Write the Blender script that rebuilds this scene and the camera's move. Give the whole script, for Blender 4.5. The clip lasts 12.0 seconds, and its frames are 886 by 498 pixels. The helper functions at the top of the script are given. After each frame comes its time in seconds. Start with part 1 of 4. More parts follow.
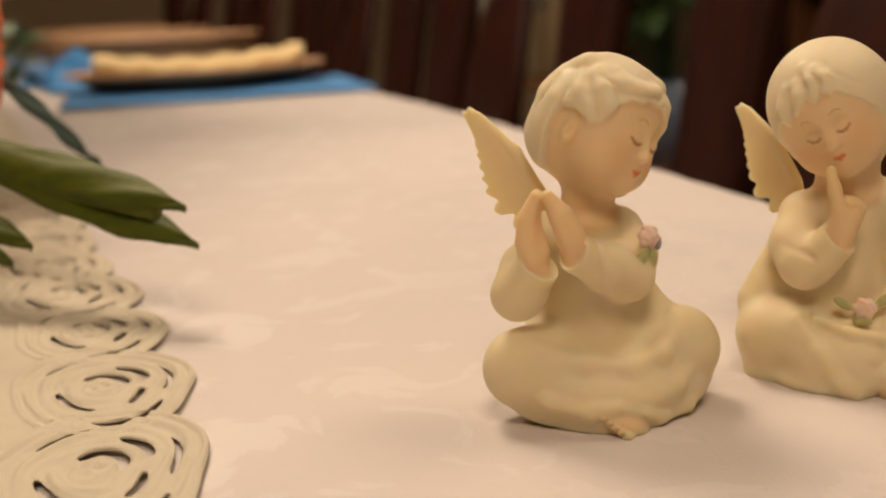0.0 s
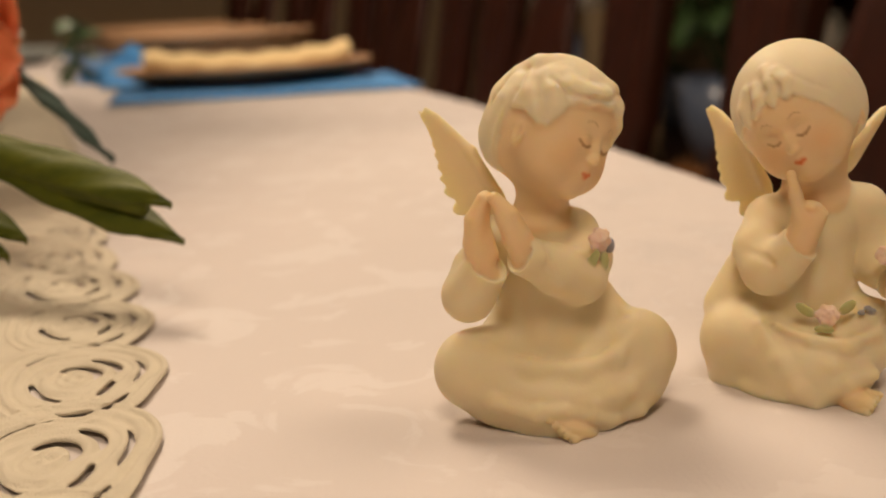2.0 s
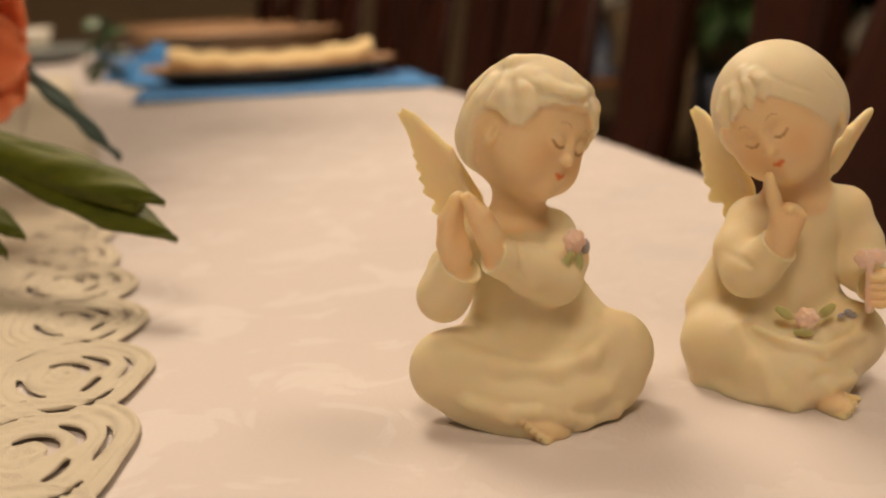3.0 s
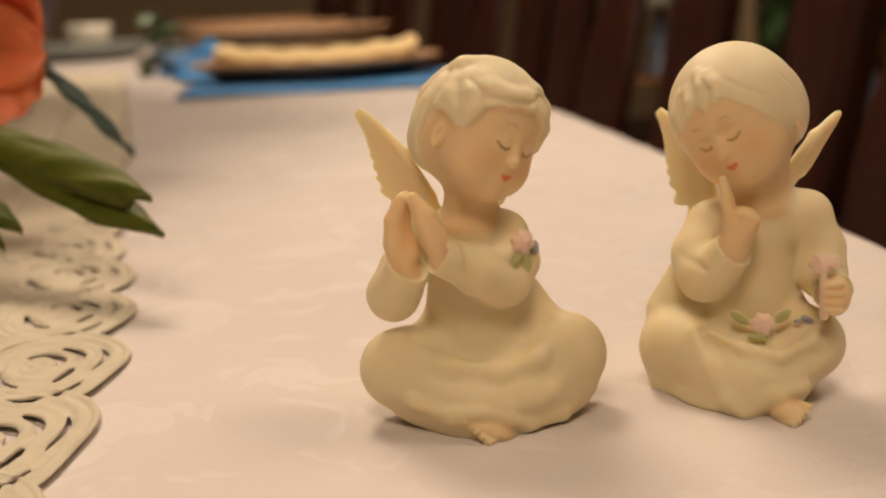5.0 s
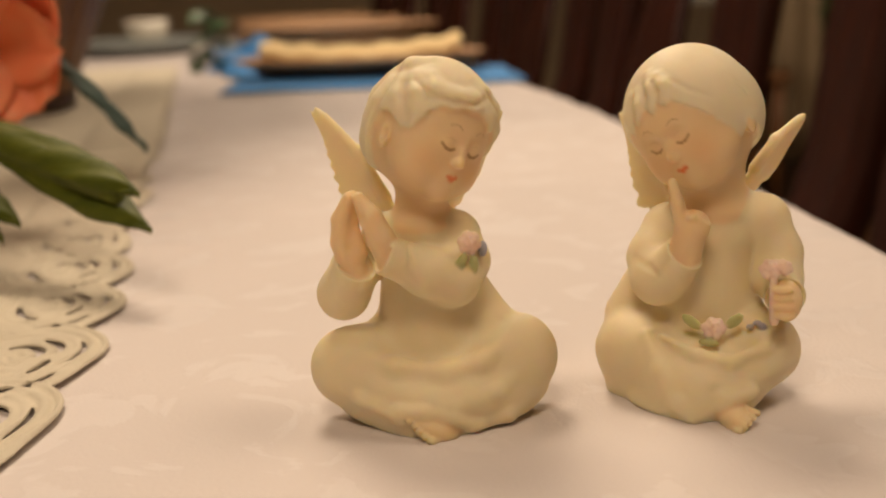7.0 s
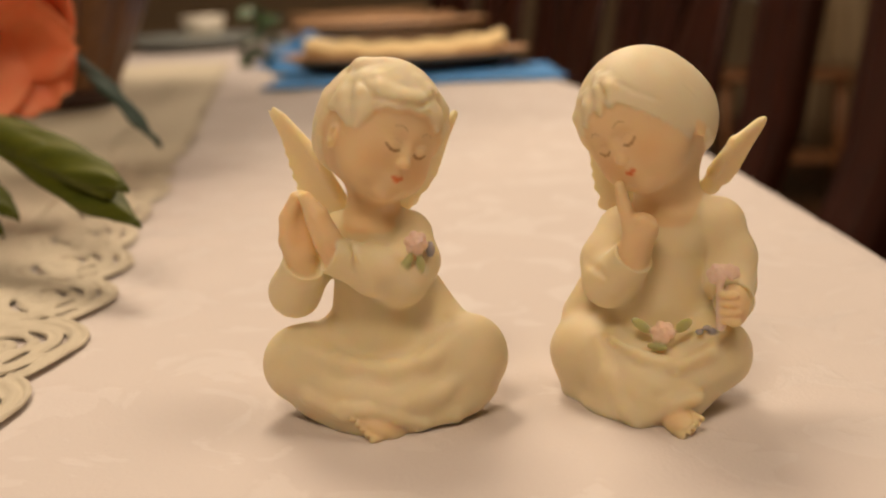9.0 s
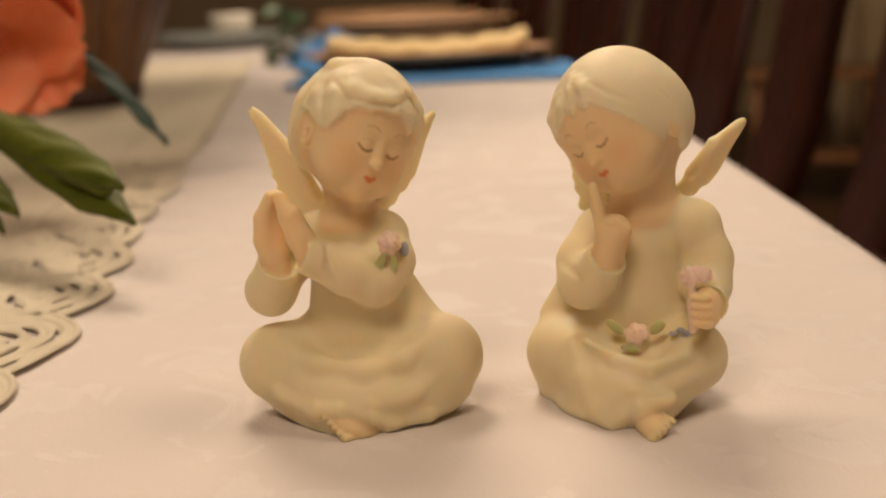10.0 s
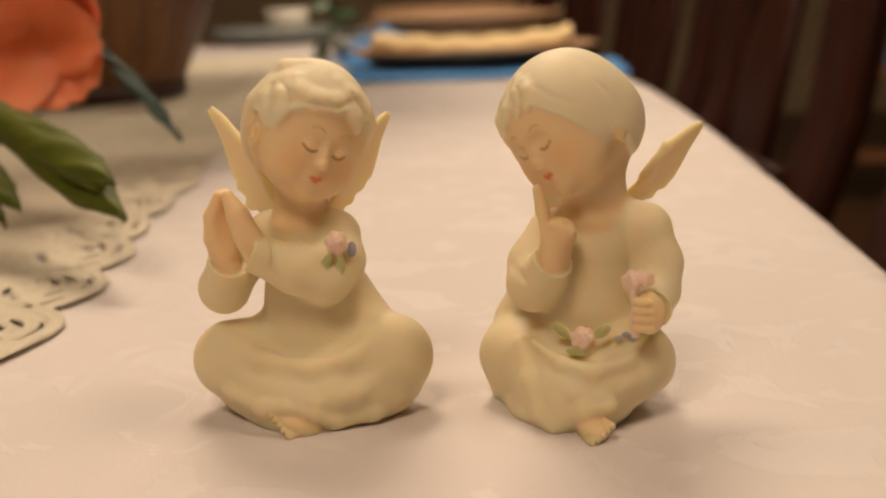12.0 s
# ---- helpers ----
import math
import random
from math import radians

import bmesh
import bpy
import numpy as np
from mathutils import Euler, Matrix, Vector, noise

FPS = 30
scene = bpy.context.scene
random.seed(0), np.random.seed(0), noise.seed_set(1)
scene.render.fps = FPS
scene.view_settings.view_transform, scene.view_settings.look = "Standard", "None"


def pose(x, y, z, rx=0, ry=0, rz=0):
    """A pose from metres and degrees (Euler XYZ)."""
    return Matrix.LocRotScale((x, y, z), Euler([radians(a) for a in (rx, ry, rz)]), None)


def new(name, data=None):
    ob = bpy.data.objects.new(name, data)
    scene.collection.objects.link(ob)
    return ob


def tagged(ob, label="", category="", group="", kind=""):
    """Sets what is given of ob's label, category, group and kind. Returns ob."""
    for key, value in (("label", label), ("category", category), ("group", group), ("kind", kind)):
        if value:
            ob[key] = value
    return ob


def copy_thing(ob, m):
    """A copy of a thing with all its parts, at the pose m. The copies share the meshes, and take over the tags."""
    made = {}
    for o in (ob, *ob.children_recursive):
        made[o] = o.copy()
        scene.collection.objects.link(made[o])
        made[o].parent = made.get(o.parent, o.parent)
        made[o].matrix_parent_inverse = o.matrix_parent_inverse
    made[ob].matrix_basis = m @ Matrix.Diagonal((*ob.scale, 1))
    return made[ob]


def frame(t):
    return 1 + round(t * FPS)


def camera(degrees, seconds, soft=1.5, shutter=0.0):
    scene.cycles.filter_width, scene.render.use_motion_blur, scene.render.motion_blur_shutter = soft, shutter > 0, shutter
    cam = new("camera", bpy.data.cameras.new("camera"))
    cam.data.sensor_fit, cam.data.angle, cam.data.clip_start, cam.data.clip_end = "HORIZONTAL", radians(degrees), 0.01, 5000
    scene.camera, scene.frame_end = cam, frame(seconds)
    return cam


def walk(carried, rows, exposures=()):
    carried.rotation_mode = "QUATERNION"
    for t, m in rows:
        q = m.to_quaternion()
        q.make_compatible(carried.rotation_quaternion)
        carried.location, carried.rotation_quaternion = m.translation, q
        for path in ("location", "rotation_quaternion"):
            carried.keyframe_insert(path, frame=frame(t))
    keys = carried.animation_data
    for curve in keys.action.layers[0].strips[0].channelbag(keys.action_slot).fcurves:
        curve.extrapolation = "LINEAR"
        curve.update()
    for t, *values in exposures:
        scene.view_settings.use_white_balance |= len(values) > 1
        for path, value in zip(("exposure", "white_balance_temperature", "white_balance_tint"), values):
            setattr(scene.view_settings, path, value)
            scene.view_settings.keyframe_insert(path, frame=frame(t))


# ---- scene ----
cam = camera(41.9, 12.0, soft=2.0)
# seconds, eye, yaw, pitch, roll
PATH = [
    (0.0, 0.00313, -0.01913, 0.13862, 0.278, -12.675, 2.769),
    (0.5, 0.01236, -0.01907, 0.13846, 1.141, -12.670, 2.747),
    (1.0, 0.02157, -0.01892, 0.13831, 1.997, -12.666, 2.726),
    (1.5, 0.03077, -0.01869, 0.13818, 2.846, -12.664, 2.705),
    (2.0, 0.03996, -0.01838, 0.13806, 3.690, -12.663, 2.685),
    (2.5, 0.04914, -0.01797, 0.13795, 4.528, -12.663, 2.666),
    (3.0, 0.05830, -0.01746, 0.13785, 5.361, -12.665, 2.647),
    (5.0, 0.09486, -0.01435, 0.13758, 8.656, -12.685, 2.580),
    (5.5, 0.10398, -0.01328, 0.13754, 9.473, -12.693, 2.565),
    (6.0, 0.11309, -0.01208, 0.13751, 10.288, -12.703, 2.551),
    (6.5, 0.12219, -0.01074, 0.13750, 11.103, -12.714, 2.537),
    (7.0, 0.13128, -0.00927, 0.13750, 11.917, -12.726, 2.524),
    (9.0, 0.16758, -0.00188, 0.13761, 15.182, -12.788, 2.479),
    (9.5, 0.17665, 0.00036, 0.13767, 16.003, -12.807, 2.469),
    (10.0, 0.18570, 0.00277, 0.13773, 16.827, -12.827, 2.460),
    (10.5, 0.19476, 0.00536, 0.13782, 17.655, -12.849, 2.452),
    (11.0, 0.20381, 0.00812, 0.13791, 18.486, -12.872, 2.445),
    (11.5, 0.21285, 0.01107, 0.13802, 19.323, -12.896, 2.438),
    (12.0, 0.22189, 0.01420, 0.13813, 20.164, -12.921, 2.432),
]
walk(cam, [(t, pose(x, y, z, 90 + pitch, roll, yaw)) for t, x, y, z, yaw, pitch, roll in PATH])
cam.data.dof.use_dof = True
cam.data.dof.focus_distance = 0.375
cam.data.dof.aperture_fstop = 8.5

# ---- light ----
world = bpy.data.worlds.new("world")
scene.world = world
world.use_nodes = True
world.node_tree.nodes["Background"].inputs["Color"].default_value = (1.0, 0.80, 0.58, 1)
world.node_tree.nodes["Background"].inputs["Strength"].default_value = 0.03
scene.view_settings.exposure = 0.0

TABLE = pose(0, 0, 0, 0, 0, 16)
FLOOR = -0.75
CEILING = 1.80
LAMP_COLOUR = (1.0, 0.775, 0.565)


def lamp(at, watts, size):
    data = bpy.data.lights.new("key_and_fill_light", "AREA")
    data.shape, data.size, data.energy, data.color = "DISK", size, watts, LAMP_COLOUR
    ob = new("key_and_fill_light", data)
    ob.matrix_world = Matrix.Translation(at)
    return ob


# first two cast the main shadows, last three are unseen fills added to brighten
LAMPS = [((-0.50, 1.30, 1.62), 23.5, 0.65), ((0.95, 0.75, 1.62), 9.0, 0.7), ((0.0, -0.75, 1.62), 17, 0.7), ((-0.55, 3.0, 1.62), 22, 0.5), ((1.7, 3.3, 1.62), 5, 0.5)]
for lamp_at, lamp_watts, lamp_size in LAMPS:
    lamp(lamp_at, lamp_watts, lamp_size)


# ---- materials ----
def material(name, colour, rough=0.6, metal=0.0, vary=0.12, scale=20.0, bump=0.0, bump_scale=200.0, second=None, stretch=(1, 1, 1), **extra):
    m = bpy.data.materials.new(name)
    m.use_nodes = True
    n, l = m.node_tree.nodes, m.node_tree.links
    b = n["Principled BSDF"]
    b.inputs["Roughness"].default_value, b.inputs["Metallic"].default_value = rough, metal
    for key, value in extra.items():
        b.inputs[key.replace("_", " ")].default_value = value
    co = n.new("ShaderNodeTexCoord")
    mp = n.new("ShaderNodeMapping")
    mp.inputs["Scale"].default_value = stretch
    l.new(co.outputs["Object"], mp.inputs["Vector"])
    big = n.new("ShaderNodeTexNoise")
    big.inputs["Scale"].default_value, big.inputs["Detail"].default_value = scale, 6
    l.new(mp.outputs["Vector"], big.inputs["Vector"])
    mix = n.new("ShaderNodeMix")
    mix.data_type = "RGBA"
    dark = second or tuple(c * (1 - vary) for c in colour)
    mix.inputs["A"].default_value, mix.inputs["B"].default_value = (*dark, 1), (*colour, 1)
    l.new(big.outputs["Fac"], mix.inputs["Factor"])
    l.new(mix.outputs["Result"], b.inputs["Base Color"])
    if bump:
        fine = n.new("ShaderNodeTexNoise")
        fine.inputs["Scale"].default_value, fine.inputs["Detail"].default_value = bump_scale, 4
        l.new(mp.outputs["Vector"], fine.inputs["Vector"])
        bp = n.new("ShaderNodeBump")
        bp.inputs["Strength"].default_value, bp.inputs["Distance"].default_value = bump, 0.002
        l.new(fine.outputs["Fac"], bp.inputs["Height"])
        l.new(bp.outputs["Normal"], b.inputs["Normal"])
    return m


def bisque_material():
    m = bpy.data.materials.new("painted_bisque")
    m.use_nodes = True
    n, l = m.node_tree.nodes, m.node_tree.links
    b = n["Principled BSDF"]
    b.inputs["Roughness"].default_value = 0.55
    b.inputs["Specular IOR Level"].default_value = 0.35
    b.inputs["Subsurface Weight"].default_value = 0.75
    b.inputs["Subsurface Radius"].default_value = (1.0, 0.75, 0.42)
    b.inputs["Subsurface Scale"].default_value = 0.0055
    a = n.new("ShaderNodeAttribute")
    a.attribute_name = "paint"
    co = n.new("ShaderNodeTexCoord")
    no = n.new("ShaderNodeTexNoise")
    no.inputs["Scale"].default_value, no.inputs["Detail"].default_value = 60, 5
    l.new(co.outputs["Object"], no.inputs["Vector"])
    ramp = n.new("ShaderNodeMapRange")
    ramp.inputs["To Min"].default_value, ramp.inputs["To Max"].default_value = 0.93, 1.04
    l.new(no.outputs["Fac"], ramp.inputs["Value"])
    mul = n.new("ShaderNodeVectorMath")
    mul.operation = "SCALE"
    l.new(a.outputs["Color"], mul.inputs[0])
    l.new(ramp.outputs["Result"], mul.inputs["Scale"])
    l.new(mul.outputs["Vector"], b.inputs["Base Color"])
    fine = n.new("ShaderNodeTexNoise")
    fine.inputs["Scale"].default_value = 1500
    l.new(co.outputs["Object"], fine.inputs["Vector"])
    bp = n.new("ShaderNodeBump")
    bp.inputs["Strength"].default_value, bp.inputs["Distance"].default_value = 0.12, 0.0005
    l.new(fine.outputs["Fac"], bp.inputs["Height"])
    l.new(bp.outputs["Normal"], b.inputs["Normal"])
    return m


def damask_material():
    m = bpy.data.materials.new("white_damask")
    m.use_nodes = True
    n, l = m.node_tree.nodes, m.node_tree.links
    b = n["Principled BSDF"]
    b.inputs["Sheen Weight"].default_value = 0.1
    co = n.new("ShaderNodeTexCoord")
    leaf = n.new("ShaderNodeTexNoise")
    leaf.inputs["Scale"].default_value, leaf.inputs["Detail"].default_value, leaf.inputs["Distortion"].default_value = 24, 9, 0.9
    l.new(co.outputs["Object"], leaf.inputs["Vector"])
    edge = n.new("ShaderNodeValToRGB")
    edge.color_ramp.elements[0].position, edge.color_ramp.elements[1].position = 0.54, 0.57
    l.new(leaf.outputs["Fac"], edge.inputs["Fac"])
    mix = n.new("ShaderNodeMix")
    mix.data_type = "RGBA"
    mix.inputs["A"].default_value, mix.inputs["B"].default_value = (0.668, 0.608, 0.581, 1), (0.695, 0.64, 0.617, 1)
    l.new(edge.outputs["Color"], mix.inputs["Factor"])
    wide = n.new("ShaderNodeTexNoise")
    wide.inputs["Scale"].default_value, wide.inputs["Detail"].default_value = 4, 4
    l.new(co.outputs["Object"], wide.inputs["Vector"])
    rng = n.new("ShaderNodeMapRange")
    rng.inputs["To Min"].default_value, rng.inputs["To Max"].default_value = 0.9, 1.08
    l.new(wide.outputs["Fac"], rng.inputs["Value"])
    mul = n.new("ShaderNodeVectorMath")
    mul.operation = "SCALE"
    l.new(mix.outputs["Result"], mul.inputs[0])
    l.new(rng.outputs["Result"], mul.inputs["Scale"])
    l.new(mul.outputs["Vector"], b.inputs["Base Color"])
    gloss = n.new("ShaderNodeMapRange")
    gloss.inputs["To Min"].default_value, gloss.inputs["To Max"].default_value = 0.75, 0.5
    l.new(edge.outputs["Color"], gloss.inputs["Value"])
    l.new(gloss.outputs["Result"], b.inputs["Roughness"])
    weave = n.new("ShaderNodeTexNoise")
    weave.inputs["Scale"].default_value, weave.inputs["Detail"].default_value = 700, 3
    l.new(co.outputs["Object"], weave.inputs["Vector"])
    add = n.new("ShaderNodeMath")
    add.operation = "MULTIPLY_ADD"
    l.new(edge.outputs["Color"], add.inputs[0])
    add.inputs[1].default_value = 0.6
    l.new(weave.outputs["Fac"], add.inputs[2])
    bp = n.new("ShaderNodeBump")
    bp.inputs["Strength"].default_value, bp.inputs["Distance"].default_value = 0.4, 0.0006
    l.new(add.outputs["Value"], bp.inputs["Height"])
    l.new(bp.outputs["Normal"], b.inputs["Normal"])
    return m


BISQUE = bisque_material()
DAMASK = damask_material()
LACE = material("cream_lace", (0.725, 0.655, 0.51), 0.8, vary=0.15, scale=60, bump=0.5, bump_scale=1400)
MAHOGANY = material("mahogany", (0.058, 0.012, 0.005), 0.42, second=(0.008, 0.003, 0.002), scale=9, bump=0.1, bump_scale=60, stretch=(6, 6, 0.7), Specular_IOR_Level=0.3)
LEATHER = material("seat_leather", (0.03, 0.018, 0.014), 0.5, scale=30, bump=0.2)
PLATE_WOOD = material("plate_wood", (0.58, 0.36, 0.18), 0.5, second=(0.28, 0.13, 0.06), scale=14, bump=0.2, bump_scale=60, stretch=(1, 7, 7))
PLATE_DARK = material("plate_dark", (0.035, 0.018, 0.012), 0.45, scale=30, bump=0.1)
NAPKIN = material("napkin_cream", (0.84, 0.65, 0.34), 0.85, vary=0.18, scale=45, bump=0.4, bump_scale=500)
BLUE = material("blue_cloth", (0.06, 0.29, 0.70), 0.7, vary=0.35, scale=35, bump=0.5, bump_scale=600)
POT_WOOD = material("pot_wood", (0.26, 0.115, 0.038), 0.4, second=(0.085, 0.033, 0.011), scale=16, bump=0.25, bump_scale=50, stretch=(5, 5, 0.6))
POT_BAND = material("pot_band", (0.05, 0.02, 0.012), 0.45, scale=30, bump=0.2)
CORAL = material("coral_petal", (0.78, 0.15, 0.05), 0.55, second=(0.85, 0.38, 0.20), scale=30, bump=0.2, bump_scale=180, Subsurface_Weight=0.2, Subsurface_Scale=0.004)
SPATHE = material("spathe_green", (0.135, 0.145, 0.009), 0.55, Specular_IOR_Level=0.25, second=(0.028, 0.05, 0.006), scale=28, bump=0.25, bump_scale=160, stretch=(1, 6, 6))
TEAL = material("teal_leaf", (0.035, 0.075, 0.06), 0.5, vary=0.4, scale=40, bump=0.2)
SOIL = material("soil", (0.03, 0.02, 0.012), 0.9, scale=60, bump=0.6)
GREEN = material("leaf_green", (0.05, 0.11, 0.03), 0.5, vary=0.5, scale=20)
GREY_GLAZE = material("grey_glaze", (0.26, 0.29, 0.28), 0.3, vary=0.2, scale=12)
WHITE_GLAZE = material("white_glaze", (0.72, 0.68, 0.58), 0.25, vary=0.1, scale=12)
BLUE_GLAZE = material("blue_glaze", (0.07, 0.12, 0.24), 0.22, second=(0.20, 0.22, 0.26), scale=18)
WALL = material("wall_paint", (0.54, 0.41, 0.26), 0.85, vary=0.1, scale=3, bump=0.15, bump_scale=90)
CEIL = material("ceiling_paint", (0.75, 0.70, 0.62), 0.9, vary=0.06, scale=3)
FLOOR_WOOD = material("floor_wood", (0.11, 0.05, 0.022), 0.4, second=(0.05, 0.022, 0.01), scale=6, stretch=(1, 8, 1), bump=0.1)
SHELF_WOOD = material("shelf_wood", (0.30, 0.13, 0.045), 0.45, second=(0.15, 0.06, 0.022), scale=8, stretch=(1, 8, 8), bump=0.1)
CURTAIN = material("curtain", (0.55, 0.42, 0.26), 0.85, vary=0.2, scale=10, bump=0.3)
BRASS = material("brass", (0.65, 0.42, 0.15), 0.3, 1.0)
GLASS_WHITE = bpy.data.materials.new("lamp_glass")
GLASS_WHITE.use_nodes = True
GLASS_WHITE.node_tree.nodes["Principled BSDF"].inputs["Emission Color"].default_value = (1.0, 0.8, 0.58, 1)
GLASS_WHITE.node_tree.nodes["Principled BSDF"].inputs["Emission Strength"].default_value = 3.0


# ---- mesh helpers ----
def thing(name, m, label, category, group="", kind=""):
    ob = new(name)
    ob.empty_display_size = 0.02
    ob.matrix_world = m
    return tagged(ob, label, category, group, kind)


def part(name, bm, mat, parent=None, label="", smooth=True):
    me = bpy.data.meshes.new(name)
    bm.to_mesh(me)
    bm.free()
    me.materials.append(mat)
    me.polygons.foreach_set("use_smooth", [smooth] * len(me.polygons))
    ob = new(name, me)
    if parent:
        ob.parent = parent
    return tagged(ob, label)


def box(size, at=(0, 0, 0), bevel=0.0, bm=None, turn=None):
    bm = bm or bmesh.new()
    m = Matrix.Translation(at) @ (turn or Matrix()) @ Matrix.Diagonal((*size, 1))
    made = bmesh.ops.create_cube(bm, size=1, matrix=m)
    if bevel:
        edges = list({e for v in made["verts"] for e in v.link_edges})
        bmesh.ops.bevel(bm, geom=edges, offset=bevel, segments=2, affect="EDGES", profile=0.6)
    return bm


def lathe(profile, sides=40, bm=None, squash=(1, 1), wobble=0.0):
    """profile: (radius, height) pairs from the bottom's middle, over the outside, to the inside's middle."""
    bm = bm or bmesh.new()
    rings = []
    for r, z in profile:
        rings.append([bm.verts.new((r * squash[0] * math.cos(a), r * squash[1] * math.sin(a), z + wobble * math.sin(2 * a) * r))
                      for a in (2 * math.pi * i / sides for i in range(sides))])
    for lower, upper in zip(rings, rings[1:]):
        for i in range(sides):
            bm.faces.new((lower[i], lower[(i + 1) % sides], upper[(i + 1) % sides], upper[i]))
    bm.faces.new(rings[0][::-1])
    bm.faces.new(rings[-1])
    return bm


def tube(points, radii, sides=10, bm=None, flat=1.0):
    bm = bm or bmesh.new()
    points = [Vector(p) for p in points]
    rings = []
    for i, p in enumerate(points):
        d = (points[min(i + 1, len(points) - 1)] - points[max(i - 1, 0)]).normalized()
        s = d.cross((0, 0, 1)) if abs(d.z) < 0.95 else d.cross((0, 1, 0))
        s.normalize()
        u = s.cross(d)
        rings.append([bm.verts.new(p + radii[i] * (math.cos(a) * s + flat * math.sin(a) * u)) for a in (2 * math.pi * k / sides for k in range(sides))])
    for a, b in zip(rings, rings[1:]):
        for i in range(sides):
            bm.faces.new((a[i], a[(i + 1) % sides], b[(i + 1) % sides], b[i]))
    bm.faces.new(rings[0][::-1])
    bm.faces.new(rings[-1])
    bmesh.ops.recalc_face_normals(bm, faces=bm.faces)
    return bm


def sheet(nu, nv, f, thick):
    """A curved sheet of real thickness: f(a, b) gives a place for a and b from 0 to 1."""
    bm = bmesh.new()
    g = [[bm.verts.new(f(i / nu, j / nv)) for j in range(nv + 1)] for i in range(nu + 1)]
    for i in range(nu):
        for j in range(nv):
            bm.faces.new((g[i][j], g[i + 1][j], g[i + 1][j + 1], g[i][j + 1]))
    bmesh.ops.recalc_face_normals(bm, faces=bm.faces)
    bmesh.ops.solidify(bm, geom=list(bm.faces), thickness=thick)
    return bm


def bezier(a, b, c, n=14):
    a, b, c = Vector(a), Vector(b), Vector(c)
    return [a * (1 - t) ** 2 + b * 2 * t * (1 - t) + c * t * t for t in (i / n for i in range(n + 1))]


# ---- modelling clay: solids blended in a grid, then skinned ----
class Clay:
    def __init__(self, low, high, step):
        self.low, self.step = np.array(low, float), step
        self.axes = [np.arange(low[i], high[i], step) for i in range(3)]
        self.d = np.full([len(a) for a in self.axes], 50.0, np.float32)
        self.owner = np.zeros(self.d.shape, np.int8)

    def window(self, low, high):
        cut = []
        for i in range(3):
            i0, i1 = np.searchsorted(self.axes[i], (low[i], high[i]))
            cut.append(slice(max(i0 - 1, 0), i1 + 1))
        return tuple(cut), [a[c] for a, c in zip(self.axes, cut)]

    def join(self, cut, d, k, colour):
        old = self.d[cut]
        h = np.clip(0.5 + 0.5 * (d - old) / k, 0, 1)
        self.owner[cut] = np.where(d < old, colour, self.owner[cut])
        self.d[cut] = d * (1 - h) + old * h - k * h * (1 - h)

    def dig(self, cut, d, k, colour):
        old = self.d[cut]
        h = np.clip(0.5 - 0.5 * (old + d) / k, 0, 1)
        if colour >= 0:
            self.owner[cut] = np.where(np.abs(d) < 0.8, colour, self.owner[cut])
        self.d[cut] = old * (1 - h) - d * h + k * h * (1 - h)

    def ball(self, at, radii, k=3.0, colour=0, turn=(0, 0, 0), cut_out=False):
        radii = (radii,) * 3 if not isinstance(radii, tuple) else radii
        m = max(radii) + 2 * k + 3
        cut, (x, y, z) = self.window([c - m for c in at], [c + m for c in at])
        p = np.stack(np.meshgrid(x - at[0], y - at[1], z - at[2], indexing="ij"), -1)
        r = np.array(Euler([radians(a) for a in turn]).to_matrix())
        p = p @ r
        k0 = np.linalg.norm(p / radii, axis=-1)
        k1 = np.linalg.norm(p / np.square(radii), axis=-1) + 1e-6
        d = k0 * (k0 - 1) / k1
        (self.dig if cut_out else self.join)(cut, d, k, colour)

    def limb(self, a, b, ra, rb, k=3.0, colour=0, cut_out=False):
        m = max(ra, rb) + 2 * k + 3
        cut, (x, y, z) = self.window([min(p, q) - m for p, q in zip(a, b)], [max(p, q) + m for p, q in zip(a, b)])
        p = np.stack(np.meshgrid(x - a[0], y - a[1], z - a[2], indexing="ij"), -1)
        v = np.subtract(b, a)
        t = np.clip(p @ v / (v @ v), 0, 1)
        d = np.linalg.norm(p - t[..., None] * v, axis=-1) - (ra + (rb - ra) * t)
        (self.dig if cut_out else self.join)(cut, d, k, colour)

    def line(self, points, radii, k=3.0, colour=0, cut_out=False):
        for a, b, ra, rb in zip(points, points[1:], radii, radii[1:]):
            self.limb(a, b, ra, rb, k, colour, cut_out)

    def cuff(self, a, b, ra, rb, k=0.5, colour=0, depth=1.3, wall=1.3):
        """A straight sleeve end: a cone with a flat mouth at b, hollowed a little."""
        m = max(ra, rb) + 4
        cut, (x, y, z) = self.window([min(p, q) - m for p, q in zip(a, b)], [max(p, q) + m for p, q in zip(a, b)])
        p = np.stack(np.meshgrid(x - a[0], y - a[1], z - a[2], indexing="ij"), -1)
        v = np.subtract(b, a)
        long = np.linalg.norm(v)
        s = p @ v / long
        far = np.linalg.norm(p - s[..., None] * v / long, axis=-1)
        r = ra + (rb - ra) * np.clip(s / long, 0, 1)
        d = np.maximum(np.maximum(far - r, -s), s - long)
        bore = np.maximum(np.maximum(far - (r - wall), long - depth - s), s - long - 3)
        self.join(cut, d, k, colour)
        self.dig(cut, bore, 0.4, colour)

    def floor(self, z):
        self.d = np.maximum(self.d, (z - self.axes[2])[None, None, :].astype(np.float32))

